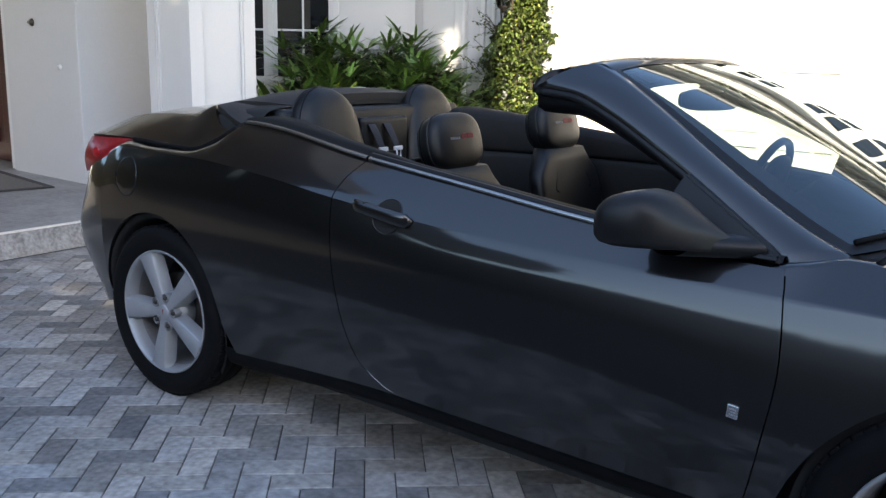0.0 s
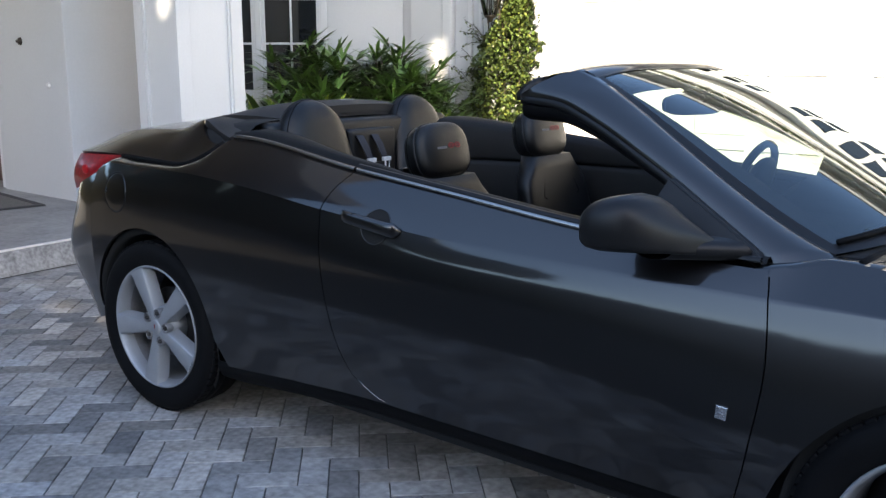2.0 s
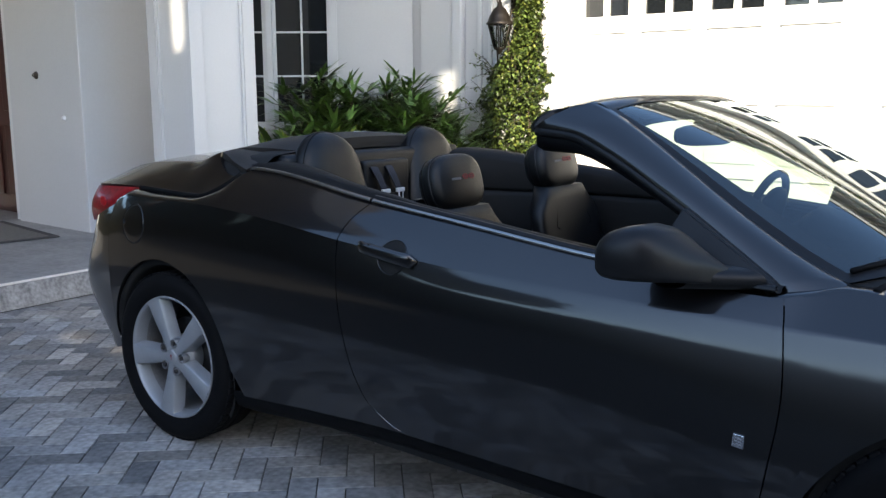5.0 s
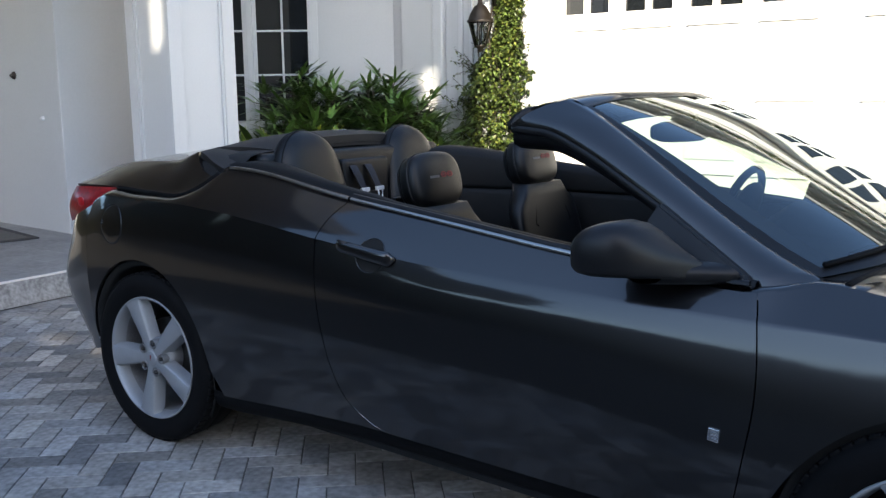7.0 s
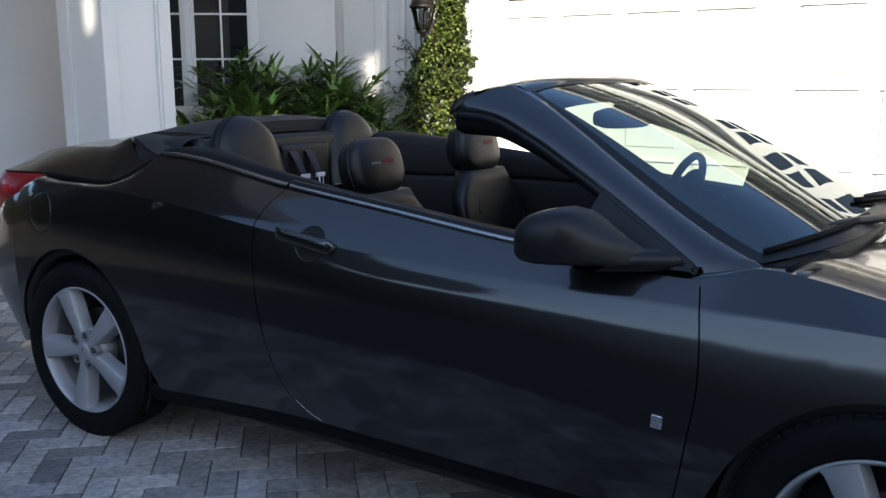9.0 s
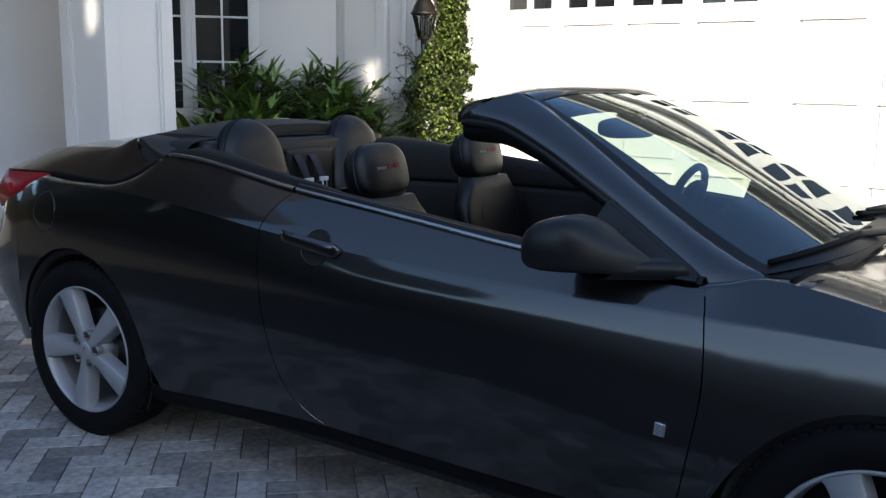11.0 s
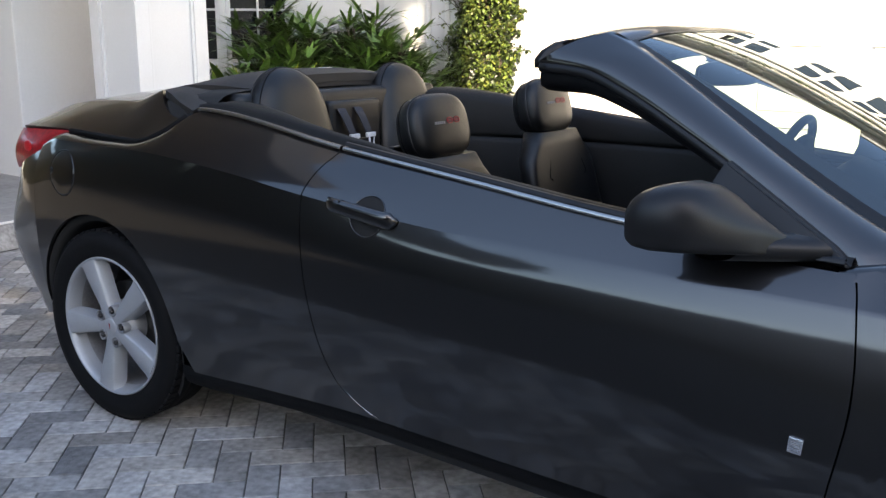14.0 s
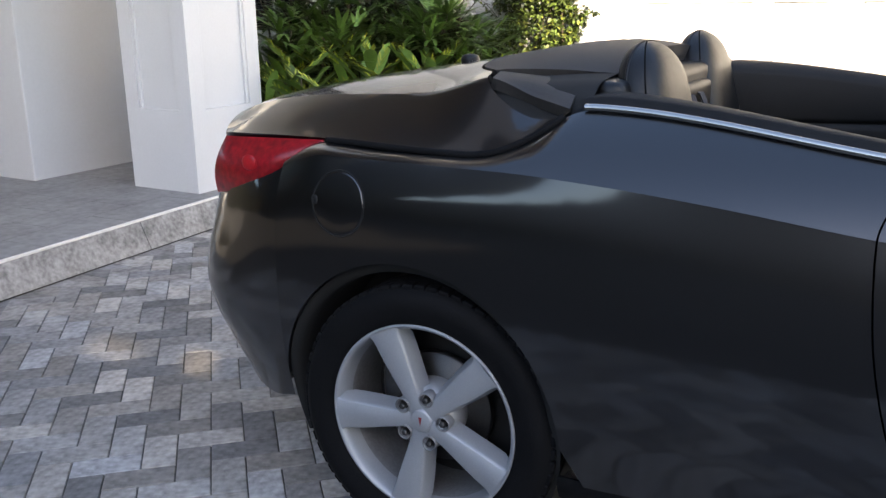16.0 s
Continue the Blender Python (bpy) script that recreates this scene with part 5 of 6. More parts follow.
for s in (-1, 1):
    seat = thing("rear_seat", "black leather rear seat with a tall rounded headrest")
    seat.parent = car
    seat.matrix_basis = pose(0.385 if s < 0 else 0.330, s * (0.345 if s < 0 else 0.362), 0, 0, 0, 0)

    def back_point(t, a):
        """Rear backrest: t 0 to 1 upwards, a round it from the front."""
        hw = 0.205 - 0.03 * smooth(0.35, 0.7, t)
        hw *= math.sqrt(max(0.0, 1 - max(0, (t - 0.60) / 0.40) ** 2.5))
        th = 0.080 * (1 - 0.22 * t) * math.sqrt(max(0.0, 1 - max(0, (t - 0.80) / 0.20) ** 2.4))
        c, s_ = math.cos(a), math.sin(a)
        return lerp(0.10, -0.01, t) + th * math.copysign(abs(c) ** 0.75, c), hw * math.copysign(abs(s_) ** 0.62, s_), lerp(0.72, 1.262, t)

    levels = [0.55 * k / 8 for k in range(8)] + [0.55 + 0.448 * math.sin(math.pi / 2 * k / 20) for k in range(21)]
    rows = [[back_point(t, 6.28318 * q / 40) for q in range(40)] for t in levels]
    b2 = grid_bm(rows, closed=True)
    b2.verts.ensure_lookup_table()
    b2.faces.new([b2.verts[(len(rows) - 1) * 40 + q] for q in range(40)])
    bmesh.ops.recalc_face_normals(b2, faces=b2.faces)
    back = part("backrest", b2, LEATHER, seat)
    for name, a, r, mt, tag in (("piping", 1.78, 0.0036, SATIN, "black piping"), ("seam", 1.25, 0.0022, STITCH, "stitched seam")):
        bm = bmesh.new()
        up = [back_point(t, a) for t in levels[3:]]
        tube(bm, up + [(x, -y, z) for x, y, z in up[::-1]], r, 6)
        part(name, bm, mt, back, tag)
    bm = bmesh.new()
    blob(bm, (0.26, 0, 0.58), (0.22, 0.26, 0.11), 3.4)
    part("cushion", bm, LEATHER, seat)

# bulkhead between the rear seats with two hanging belts
bm = bmesh.new()
box(bm, 0.29, 0.39, -0.56, 0.56, 0.45, 1.175, 0.03, 3)
part("rear_bulkhead", bm, LEATHER, car, "black padded rear bulkhead")
bm = bmesh.new()
box(bm, 0.375, 0.425, -0.15, 0.15, 0.45, 1.13, 0.02, 3)
part("centre_backrest", bm, LEATHER, car, "black centre backrest")
for dy in (-0.085, 0.010):
    strap = [((0.405, dy - 0.012, 1.108), 0.020), ((0.432, dy - 0.008, 1.100), 0.021), ((0.447, dy + 0.006, 1.060), 0.021), ((0.458, dy + 0.030, 1.000), 0.018)]
    belt = part("rear_belt", grid_bm([[(x, y - w, z), (x + 0.002, y, z), (x, y + w, z)] for (x, y, z), w in strap], lip=0.004, flip=True), FABRIC, car, "dark webbing belt")
    cy = dy + 0.034
    bm = bmesh.new()
    box(bm, 0.455, 0.467, cy - 0.026, cy + 0.026, 0.984, 1.002, 0.003)
    part("buckle_plate", bm, BUCKLE, belt, "bright metal buckle plate", shade=False)
    bm = bmesh.new()
    tube(bm, [(0.465, cy - 0.013, 0.985), (0.466, cy - 0.012, 0.955), (0.466, cy - 0.006, 0.945), (0.466, cy + 0.006, 0.945), (0.466, cy + 0.012, 0.955), (0.465, cy + 0.013, 0.985)], 0.0035, 6)
    part("buckle_loop", bm, BUCKLE, belt, "bright metal loop")
    part("belt_tail", grid_bm([[(0.450, cy - 0.020, 0.99), (0.450, cy + 0.020, 0.99)], [(0.455, cy - 0.004, 0.90), (0.455, cy + 0.036, 0.90)], [(0.460, cy + 0.010, 0.75), (0.460, cy + 0.050, 0.75)]], lip=0.004, flip=True), FABRIC, belt, "dark webbing tail")
bm = bmesh.new()
box(bm, 0.452, 0.462, -0.030, 0.060, 0.968, 0.984, 0.003)
part("belt_bar", bm, SATIN, car, "black bar between the belts", shade=False)
# pale label on the shelf
bm = bmesh.new()
box(bm, -0.035, 0.035, -0.004, 0.004, 0, 0.002)
bmesh.ops.transform(bm, matrix=pose(0.20, 0.06, 1.246, 0, 0, 75), verts=bm.verts)
part("shelf_label", bm, PALE, car, "pale strip on the shelf", shade=False)

# dashboard, steering wheel, centre mirror
rows = []
for i in range(25):
    y = lerp(-0.70, 0.70, i / 24)
    bump = 0.115 * math.exp(-((y - 0.37) / 0.17) ** 4)
    rows.append([(2.12, y, 0.55), (2.10, y, 0.80), (2.13, y, 0.875 + bump * 0.8), (2.20, y, 0.905 + bump), (2.35, y, 0.915 + bump * 0.4), (2.55, y * 0.96, 0.925), (2.86 - 0.35 * (y / 0.7) ** 2, y * 0.92, 0.935)])
part("dashboard", grid_bm(rows, flip=True), GRAIN, car, "black grained dashboard")
sw = thing("steering_wheel", "black leather steering wheel")
sw.parent = car
sw.matrix_basis = pose(1.985, 0.37, 0.955, 0, -72, 0)
bm = bmesh.new()
tube(bm, [(0.18 * math.cos(6.28318 * k / 40), 0.18 * math.sin(6.28318 * k / 40), 0) for k in range(41)], 0.015, 10, caps=False)
part("wheel_rim", bm, LEATHER, sw)
bm = bmesh.new()
blob(bm, (0, 0, -0.02), (0.135, 0.130, 0.030), 2.4)
part("hub", bm, GRAIN, sw)
for a in (0.35, math.pi - 0.35, -math.pi / 2):
    bm = bmesh.new()
    tube(bm, [(0.05 * math.sin(a), 0.05 * math.cos(a), -0.015), (0.175 * math.sin(a), 0.175 * math.cos(a), 0)], 0.014, 8)
    part("wheel_spoke", bm, GRAIN, sw)
bm = bmesh.new()
turn = Matrix.Rotation(radians(-23.8), 4, "Z")
blob(bm, (1.893, 0.045, 1.275), (0.020, 0.126, 0.037), 3.6, 28, 14, turn)
rv = part("rear_view_mirror", bm, SATIN, car, "black centre mirror")
bm = bmesh.new()
tube(bm, [(1.905, 0.045, 1.28), (1.94, 0.03, 1.29), screen(1.35, 0.03) + Vector((0, 0, -0.006))], 0.009, 8)
part("mirror_stalk", bm, SATIN, rv, "black mirror stalk")
bm = bmesh.new()
blob(bm, (1.8745, 0.037, 1.275), (0.002, 0.118, 0.031), 4, 24, 10, turn)
part("mirror_glass", bm, CHROME, rv, "silvered mirror glass")

# ---- plants ----
def leaf(bm, p, d, up, length, width, bend=0.25, fold=0.12, n=4):
    """A pointed leaf blade from p along d, drooping by bend."""
    side = d.cross(up)
    side = side.normalized() if side.length > 1e-4 else Vector((1, 0, 0))
    nor = side.cross(d).normalized()
    left, mid, right = [], [], []
    for i in range(n + 1):
        t = i / n
        w = width * 0.5 * (math.sin(math.pi * min(t * 0.92 + 0.08, 1)) ** 0.6)
        c = p + d * length * t - Vector((0, 0, 1)) * bend * length * t * t
        mid.append(bm.verts.new(c - nor * fold * w))
        if i < n:
            left.append(bm.verts.new(c + side * w))
            right.append(bm.verts.new(c - side * w))
    for i in range(n - 1):
        bm.faces.new((mid[i], mid[i + 1], left[i + 1], left[i]))
        bm.faces.new((right[i], right[i + 1], mid[i + 1], mid[i]))
    bm.faces.new((mid[n - 1], mid[n], left[n - 1]))
    bm.faces.new((right[n - 1], mid[n], mid[n - 1]))


rng = random.Random(4)


def lady_palm(x, y, h, stems, spread_r):
    """Clump of cane stems, each with fans of long pointed leaves."""
    palm = thing("lady_palm", "dark green lady palm clump with fan leaves", "palm", "palms in the bed", at=(x, y, 0.05))
    cane, fans = bmesh.new(), bmesh.new()
    for _ in range(stems):
        a, r = rng.uniform(0, 6.283), spread_r * math.sqrt(rng.random())
        top = Vector((r * math.cos(a), r * math.sin(a), h * rng.uniform(0.45, 0.92)))
        tube(cane, [(top.x * 0.5, top.y * 0.5, -0.03), (top.x * 0.8, top.y * 0.8, top.z * 0.5), top], 0.010, 5)
        for _ in range(rng.randint(6, 8)):
            b, el = rng.uniform(0, 6.283), rng.uniform(0.0, 1.0)
            pet = Vector((math.cos(b) * math.cos(el), math.sin(b) * math.cos(el), math.sin(el)))
            hub = top + pet * rng.uniform(0.10, 0.24) - Vector((0, 0, rng.uniform(0, 0.25)))
            tube(cane, [top - Vector((0, 0, 0.1)), hub], 0.004, 4)
            n = rng.randint(6, 9)
            s0 = pet.cross(Vector((0, 0, 1))).normalized()
            for k in range(n):
                w = lerp(-1.15, 1.15, k / (n - 1))
                d = (pet * math.cos(w) + s0 * math.sin(w) + Vector((0, 0, rng.uniform(0.0, 0.15)))).normalized()
                leaf(fans, hub, d, Vector((0, 0, 1)), rng.uniform(0.25, 0.39), rng.uniform(0.026, 0.042), rng.uniform(0.12, 0.42))
    part("cane", cane, STEM, palm)
    part("foliage", fans, LEAF, palm)


for px, py, ph, ns, sr in ((-4.05, 3.75, 1.62, 15, 0.30), (-3.55, 3.70, 1.55, 15, 0.32), (-3.05, 3.85, 1.58, 15, 0.30), (-2.72, 3.75, 1.40, 12, 0.26), (-3.80, 3.30, 1.22, 12, 0.28), (-3.25, 3.35, 1.18, 12, 0.28), (-3.35, 4.15, 1.60, 14, 0.28), (-2.95, 4.20, 1.55, 12, 0.22), (-2.60, 3.95, 1.25, 10, 0.22)):
    lady_palm(px, py, ph, ns, sr)


def ginger(x, y, h, n):
    """Shell ginger: fanned canes of long leaves striped yellow along the veins."""
    g_ = thing("shell_ginger", "tall shell ginger with green and yellow striped leaves", "shrub", "ginger plants", at=(x, y, 0.05))
    a_, b_, c_ = bmesh.new(), bmesh.new(), bmesh.new()
    for k in range(n):
        b, lean = rng.uniform(0, 6.283), rng.uniform(0.05, 0.35)
        foot = Vector((rng.uniform(-0.12, 0.12), rng.uniform(-0.12, 0.12), -0.03))
        top = foot + Vector((math.cos(b) * lean, math.sin(b) * lean, h * rng.uniform(0.75, 1.0)))
        tube(c_, [foot, foot.lerp(top, 0.5) + Vector((0, 0, 0.04)), top], 0.006, 5)
        for q in range(7):
            p = foot.lerp(top, 0.35 + 0.65 * q / 6)
            d = Vector((math.cos(b + 1.6 * (q % 2) - 0.8), math.sin(b + 1.6 * (q % 2) - 0.8), rng.uniform(0.5, 1.7))).normalized()
            ln, wd, bd = rng.uniform(0.34, 0.48), rng.uniform(0.075, 0.105), rng.uniform(0.15, 0.45)
            leaf(a_, p, d, Vector((0, 0, 1)), ln, wd, bd, 0.3, 6)
            side = d.cross(Vector((0, 0, 1))).normalized()
            for m_ in (-1, 1):       # yellow stripes that run out from the midrib
                for z_ in range(6):
                    if rng.random() < 0.35:
                        continue
                    t = 0.08 + 0.13 * z_
                    c = p + d * ln * t - Vector((0, 0, 1)) * (bd * ln * t * t - 0.006)
                    leaf(b_, c, (d * 0.9 + side * m_ * 0.36).normalized(), Vector((0, 0, 1)), wd * 1.15, 0.013, bd * 0.5, 0.1, 3)
    part("cane", c_, STEM, g_)
    part("green_foliage", a_, LEAF, g_)
    part("yellow_foliage", b_, LEAF_Y, g_, "yellow stripes of the leaves")


for gx, gy, gh in ((-2.95, 3.10, 0.95), (-3.45, 2.90, 0.95), (-2.45, 3.30, 0.95), (-3.85, 2.90, 0.90), (-2.60, 2.95, 0.80), (-3.2, 2.65, 0.80)):
    ginger(gx, gy, gh, 9)


def fern(x, y, h, n):
    """Low plant with lobed pale green leaves."""
    f_ = thing("philodendron", "low bright green lobed plant at the wall", "plant", "low plants", at=(x, y, 0.05))
    bm_ = bmesh.new()
    for _ in range(n):
        b, el = rng.uniform(0, 6.283), rng.uniform(0.1, 1.1)
        d = Vector((math.cos(b) * math.cos(el), math.sin(b) * math.cos(el), math.sin(el)))
        p = Vector((rng.uniform(-0.25, 0.25), rng.uniform(-0.2, 0.2), h * rng.uniform(0.3, 0.9)))
        s0 = d.cross(Vector((0, 0, 1))).normalized()
        for k in range(-3, 4):
            leaf(bm_, p + d * 0.03 * (3 - abs(k)), (d + s0 * k * 0.38).normalized(), Vector((0, 0, 1)), 0.17 - 0.012 * abs(k), 0.035, 0.25)
    part("foliage", bm_, LEAF, f_)


fern(-4.55, 3.35, 0.95, 46)
fern(-4.25, 3.0, 0.80, 40)

# climbing vine on the garage pilaster and over its door
vine = thing("climbing_vine", "leafy green vine climbing the garage pilaster", "vine")
stems, ivy = bmesh.new(), bmesh.new()
for k in range(9):
    x0 = -2.16 + rng.uniform(-0.25, 0.25)
    pts = [(x0 + 0.16 * noise.noise(Vector((k, i * 0.5, 3))), GY - 0.05 - 0.04 * rng.random(), 0.28 * i) for i in range(13)]
    tube(stems, pts, 0.008, 5)
VW = pch((0.0, 0.42), (0.9, 0.43), (1.25, 0.40), (1.55, 0.33), (1.8, 0.21), (2.1, 0.14), (3.3, 0.14))
VC = pch((0.0, -2.27), (1.2, -2.25), (1.55, -2.20), (1.8, -2.09), (2.1, -2.03), (3.3, -2.02))
inner_ivy, young = bmesh.new(), bmesh.new()
for q in range(15500):
    z = rng.uniform(0.05, 3.2)
    w, c = VW(z), VC(z)
    u = rng.uniform(-1, 1)
    u = math.copysign(abs(u) ** 0.85, u) * (1 + 0.50 * noise.noise(Vector((z * 4.5, 1.7 + (2 if u > 0 else 0), 0))) + 0.35 * noise.noise(Vector((z * 14, 5.7, u))))
    thick = 0.30 * (1 - 0.6 * u * u) * (1.0 if z < 1.6 else 0.75) * (0.72 + 0.75 * noise.noise(Vector((z * 6, u * 3, 4))))
    # two leaves in five sit deep and take the shade-dark colour
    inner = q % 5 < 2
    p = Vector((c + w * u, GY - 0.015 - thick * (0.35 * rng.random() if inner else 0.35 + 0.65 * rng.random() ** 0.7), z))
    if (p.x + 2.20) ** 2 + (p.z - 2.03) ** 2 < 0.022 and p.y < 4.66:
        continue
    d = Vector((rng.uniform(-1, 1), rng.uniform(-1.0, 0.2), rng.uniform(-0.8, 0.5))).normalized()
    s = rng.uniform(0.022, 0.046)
    leaf(inner_ivy if inner else (young if rng.random() < 0.15 else ivy), p, d, Vector((rng.uniform(-0.8, 0.8), rng.uniform(-1, 0.3), 1)).normalized(), s * (1.3 if inner else 1), s * (0.9 if inner else 0.66), 0.25, 0.2, 3)
for _ in range(52):                 # loose shoots at its sides
    z, sd = rng.uniform(0.7, 2.9), rng.choice((-1, -1, 1))
    base = Vector((VC(z) + sd * VW(z) * 0.85, GY - 0.12 * rng.random() - 0.04, z))
    tip = base + Vector((sd * rng.uniform(0.08, 0.26 if z < 1.8 else 0.15), -0.05, rng.uniform(-0.05, 0.22)))
    tube(stems, [base, base.lerp(tip, 0.5) + Vector((0, 0, 0.02)), tip], 0.0025, 4)
    for k in range(9):
      p = base.lerp(tip, rng.random()) + Vector((rng.gauss(0, 0.012), rng.gauss(0, 0.012), rng.gauss(0, 0.015)))
      leaf(young if k % 3 == 0 else ivy, p, Vector((rng.uniform(-1, 1), rng.uniform(-1, 0.2), rng.uniform(-0.6, 0.6))).normalized(), Vector((0, 0, 1)), rng.uniform(0.028, 0.045), 0.024, 0.25, 0.2, 3)
for _ in range(2600):               # swag above the door
    x = rng.uniform(-1.75, 3.9)
    sag = 3.24 + 0.06 * math.sin(x * 2.1) + 0.05 * noise.noise(Vector((x * 2, 0, 0)))
    p = Vector((x, LINTEL - 0.03 - 0.14 * rng.random(), sag + rng.gauss(0, 0.055)))
    leaf(ivy, p, Vector((rng.uniform(-1, 1), rng.uniform(-1, 0.2), rng.uniform(-0.8, 0.5))).normalized(), Vector((0, 0, 1)), rng.uniform(0.04, 0.065), 0.036, 0.25, 0.2, 3)
part("stem_tangle", stems, STEM, vine)
part("foliage", ivy, IVY, vine)
part("young_foliage", young, IVY_LIGHT, vine, "yellowish young leaves")
part("inner_foliage", inner_ivy, IVY_DARK, vine, "inner leaves, coloured darker for the shade within")


# ---- unseen trees across the drive, added to dim sky and reflections on the car ----
def tree(x, y, h, r, n, trunk=0.22):
    t_ = thing("tree", "tall leafy tree out of view, added to darken reflections", "tree", "shade trees", at=(x, y, -0.03))
    wood, crown = bmesh.new(), bmesh.new()
    tube(wood, [(0, 0, 0), (0.1, 0.05, h * 0.25), (0.0, 0.1, h * 0.55), (0.1, 0, h * 0.8)], [trunk, trunk * 0.8, trunk * 0.55, trunk * 0.2], 10)
    heads = []
    for k in range(11):
        a = 6.283 * k / 11 + rng.uniform(-0.2, 0.2)
        q = Vector((r * 0.62 * math.cos(a), r * 0.62 * math.sin(a), h * rng.uniform(0.42, 0.88)))
        tube(wood, [(0, 0, q.z * 0.62), q * 0.55 + Vector((0, 0, q.z * 0.38)), q], [trunk * 0.4, trunk * 0.25, trunk * 0.1], 6)
        heads.append(q)
    heads.append(Vector((0, 0, h * 0.88)))
    for _ in range(n):
        c = rng.choice(heads)
        v = Vector((rng.gauss(0, 1), rng.gauss(0, 1), rng.gauss(0, 1))).normalized() * (r * 0.5 * rng.random() ** 0.45)
        v.z *= 0.8
        p = c + v
        leaf(crown, p, Vector((rng.uniform(-1, 1), rng.uniform(-1, 1), rng.uniform(-0.6, 0.5))).normalized(), Vector((rng.uniform(-1, 1), rng.uniform(-1, 1), 1)).normalized(), rng.uniform(0.45, 0.75), rng.uniform(0.3, 0.5), 0.3, 0.2, 3)
    part("trunk", wood, STEM, t_)
    part("crown", crown, TREE_LEAF, t_)


for tx, ty, th, tr, tn in ((-8.5, -12.5, 6.4, 2.8, 3600), (-12.0, -11.5, 8.0, 3.3, 3600), (-17.5, -10.5, 8.5, 3.5, 3600), (-11.5, -6.2, 12.0, 3.6, 4200), (-13.5, -1.0, 12.5, 4.0, 4600)):
    tree(tx, ty, th, tr, tn)
# hedge out of view, added as a low dark skyline in the reflections
hedge = thing("reflection_hedge", "unseen clipped dark green hedge added for reflections", "hedge")
core, shell = bmesh.new(), bmesh.new()
box(core, -22, 8.4, -10.4, -9.0, -0.05, 2.2, 0.2)
for _ in range(8500):
    u = rng.random()
    x = rng.uniform(-22, 8.4)
    p = Vector((x, -9.0 + 0.05 * rng.random(), rng.uniform(0, 2.25))) if u < 0.7 else Vector((x, rng.uniform(-10.4, -9.0), 2.2 + 0.1 * noise.noise(Vector((x, 0, 0)))))
    leaf(shell, p, Vector((rng.uniform(-1, 1), rng.uniform(-0.3, 1), rng.uniform(-0.5, 0.8))).normalized(), Vector((0, 0, 1)), rng.uniform(0.15, 0.28), 0.12, 0.3, 0.2, 3)
box(core, -11.2, -10.0, -9.0, 1.2, -0.05, 2.7, 0.2)
for _ in range(2600):
    p = Vector((-10.0 + 0.06 * rng.random(), rng.uniform(-9.0, 1.2), rng.uniform(0, 2.8)))
    leaf(shell, p, Vector((rng.uniform(-0.3, 1), rng.uniform(-1, 1), rng.uniform(-0.5, 0.8))).normalized(), Vector((0, 0, 1)), rng.uniform(0.15, 0.28), 0.12, 0.3, 0.2, 3)
part("branches", core, SOIL, hedge)
part("foliage", shell, TREE_LEAF, hedge)

# unseen shade caster built as a house: low wing, taller screen with sun-patch openings
nb = thing("unseen_shade_house", "unseen grey-brown two-storey house added across the drive for shade", "house")
boxpart("wall", UNSEEN_WALL, nb, 9.75, 22, -19, -9.8, -0.05, 7.2)
boxpart("eave", UNSEEN_WALL, nb, 9.75, 22.3, -19.3, -9.4, 7.2, 7.4)
for k in range(5):
    boxpart("roof_course", ROOF, nb, 9.85 + 0.2 * k, 22.2 - 0.25 * k, -19.2 + 0.4 * k, -9.5 - 0.4 * k, 7.42 + 0.13 * k, 7.55 + 0.13 * k)
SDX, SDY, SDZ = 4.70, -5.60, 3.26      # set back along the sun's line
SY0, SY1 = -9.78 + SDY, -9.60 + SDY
# holes placed so that sun patches fall on the pillar and walls
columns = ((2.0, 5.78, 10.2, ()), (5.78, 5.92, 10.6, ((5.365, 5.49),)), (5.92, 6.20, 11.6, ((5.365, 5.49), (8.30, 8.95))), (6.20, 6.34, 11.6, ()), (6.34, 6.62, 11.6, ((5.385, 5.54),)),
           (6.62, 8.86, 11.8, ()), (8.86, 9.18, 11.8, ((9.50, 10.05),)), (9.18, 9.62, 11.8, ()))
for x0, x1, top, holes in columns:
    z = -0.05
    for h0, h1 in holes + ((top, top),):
        boxpart("shade_screen", UNSEEN_WALL, nb, x0 + SDX, x1 + SDX, SY0, SY1, z, h0 + SDZ)
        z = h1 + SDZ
for wx in (11.2, 13.8, 16.4):
    for wz in (0.9, 4.2):
        win = boxpart("house_window", WINGLASS, nb, wx, wx + 1.3, -9.798, -9.77, wz, wz + 1.7, label="dark glass window")
        boxpart("window_frame", TRIMW, win, wx - 0.08, wx + 1.38, -9.799, -9.78, wz - 0.08, wz - 0.002)

# ---- paving bricks, herringbone at 45 degrees ----
PW = 0.1065
LEVEL = -0.022
drive = thing("pavement_drive", "grey paving bricks laid in a herringbone pattern", "paving", kind="structure")
U, V = Vector((math.cos(radians(44)), math.sin(radians(44)), 0)), Vector((math.cos(radians(-46)), math.sin(radians(-46)), 0))
P0 = Vector((-1.128, -0.808, 0))
bm = bmesh.new()
box(bm, 0.002, 2 * PW - 0.002, 0.002, PW - 0.002, -0.03, 0.0, 0.0022, 1)
brick_h = bpy.data.meshes.new("brick_h")
bm.to_mesh(bm and brick_h)
bm.free()
brick_h.materials.append(PAVER)
rest_v, rest_f, count = [], [], 0
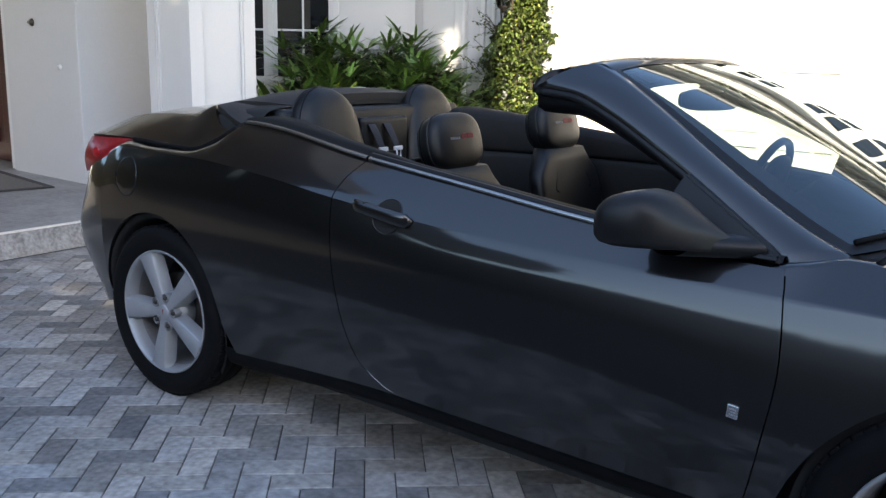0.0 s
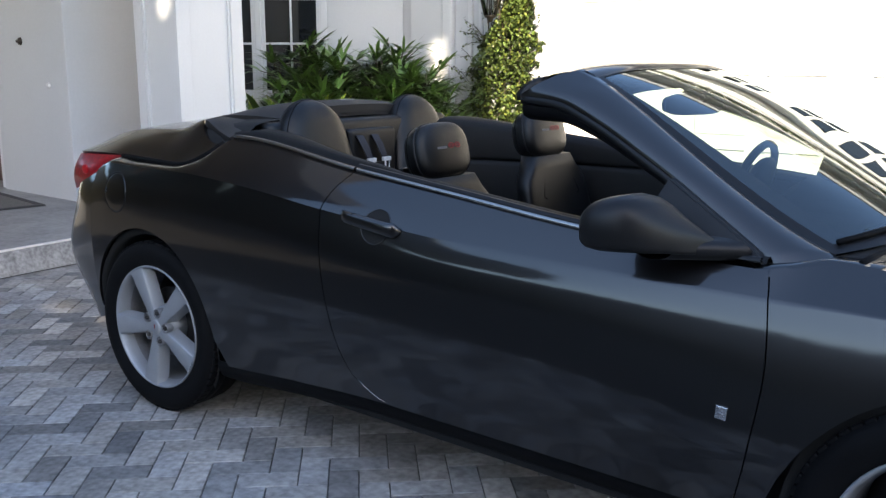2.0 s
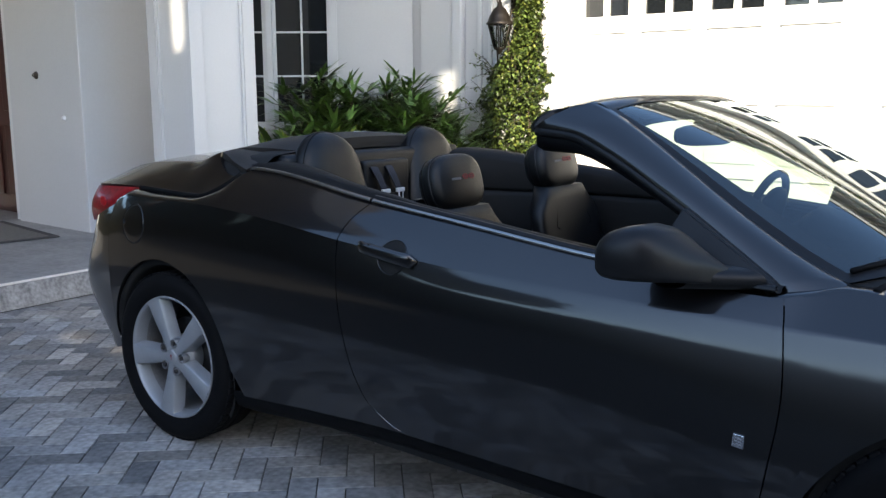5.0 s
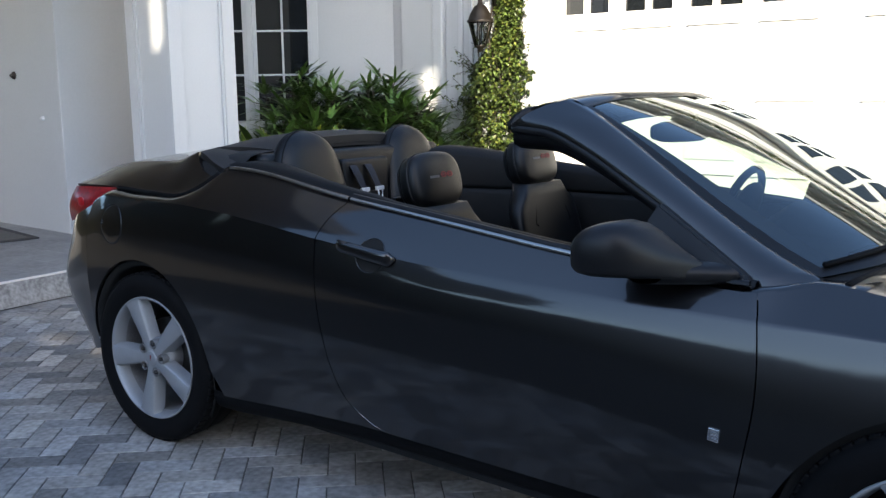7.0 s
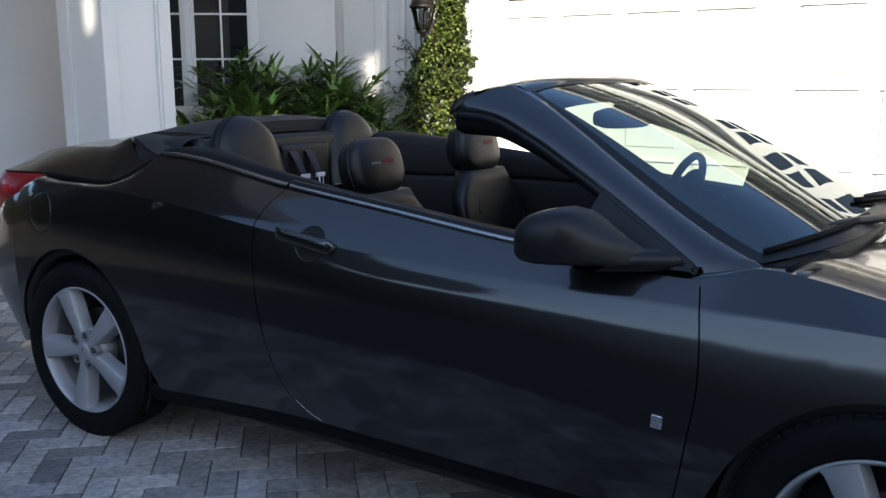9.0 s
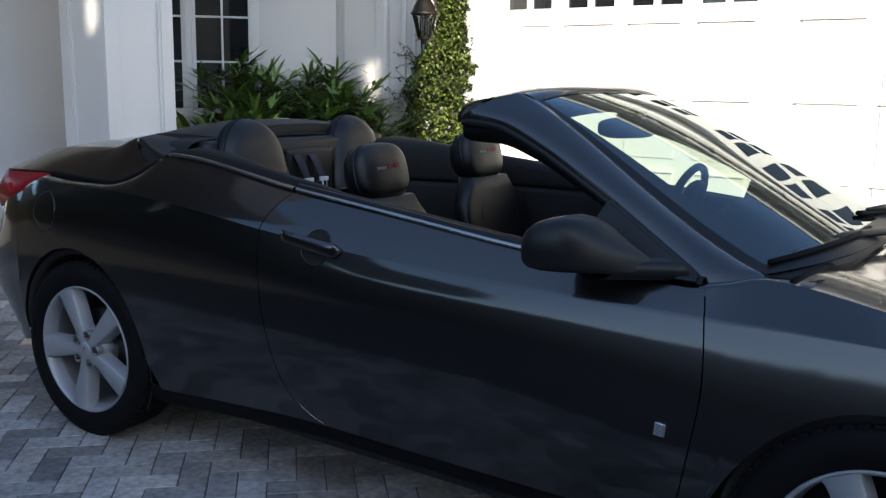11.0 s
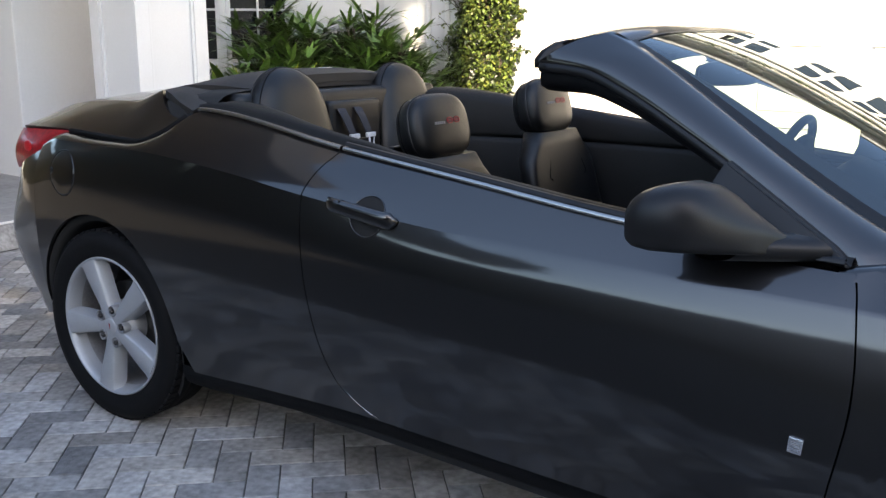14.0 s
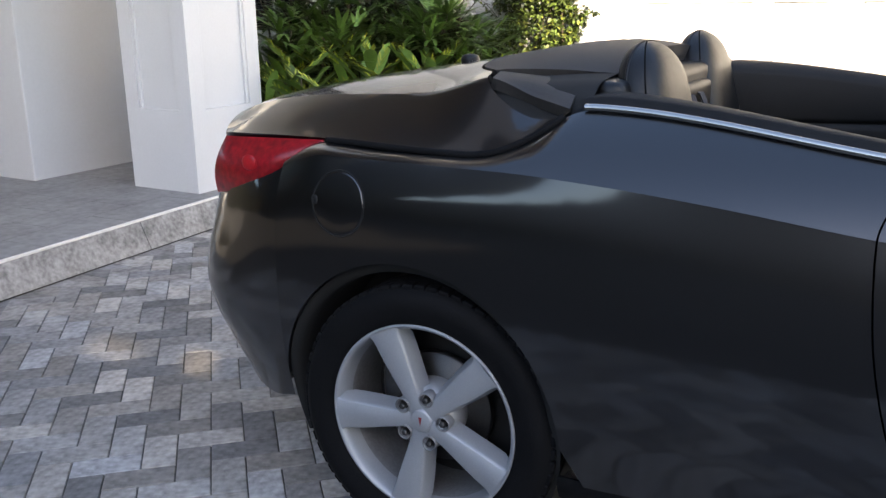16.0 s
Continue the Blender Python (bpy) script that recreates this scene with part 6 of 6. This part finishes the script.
base_v = [tuple(v.co) for v in brick_h.vertices]
base_f = [tuple(p.vertices) for p in brick_h.polygons]
prng = random.Random(7)
for i in range(-70, 71):
    for j in range(-70, 71):
        k = (i - j) % 4
        if k == 0:                   # laid along U
            o = P0 + U * PW * (i + 1) + V * PW * j
            m = Matrix(((U.x, -V.x, 0, o.x + V.x * PW), (U.y, -V.y, 0, o.y + V.y * PW), (0, 0, 1, 0), (0, 0, 0, 1)))
        elif k == 3:                 # laid along V
            o = P0 + U * PW * (i + 1) + V * PW * j
            m = Matrix(((V.x, U.x, 0, o.x), (V.y, U.y, 0, o.y), (0, 0, 1, 0), (0, 0, 0, 1)))
        else:
            continue
        c = m @ Vector((PW, PW / 2, 0))
        if not (-3.0 < c.x < 6.2 and -2.25 < c.y < 4.5) or c.x < kerb_x(c.y) + 0.20:
            continue
        m = m @ pose(PW, PW / 2, LEVEL - 0.0015 * prng.random(), prng.uniform(-0.4, 0.4), prng.uniform(-0.3, 0.3), prng.uniform(-0.5, 0.5)) @ pose(-PW, -PW / 2, 0)
        near = -2.35 < c.x < 0.75 and -1.95 < c.y < 0.10
        if near and count < 300:
            ob = new("brick", brick_h)
            ob.parent = drive
            ob.matrix_basis = m
            count += 1
        else:
            n = len(rest_v)
            rest_v += [tuple(m @ Vector(v)) for v in base_v]
            rest_f += [tuple(n + q for q in f) for f in base_f]
me = bpy.data.meshes.new("bricks")
me.from_pydata(rest_v, [], rest_f)
me.materials.append(PAVER_FAR)
ob = tagged(new("bricks", me), "grey paving bricks", kind="stuff")
ob.parent = drive
# soldier course along the kerb
for k in range(44):
    y = -1.55 + 0.109 * k
    bm = bmesh.new()
    box(bm, 0.002, 0.105, -0.275, -0.082, -0.03, 0.0, 0.0022, 1)
    bmesh.ops.transform(bm, matrix=pose(kerb_x(-1.6), -1.6, LEVEL - 0.002, 0, 0, kang) @ Matrix.Translation((0.109 * k, 0, 0)), verts=bm.verts)
    part("edge_brick", bm, PAVER, drive, shade=False)
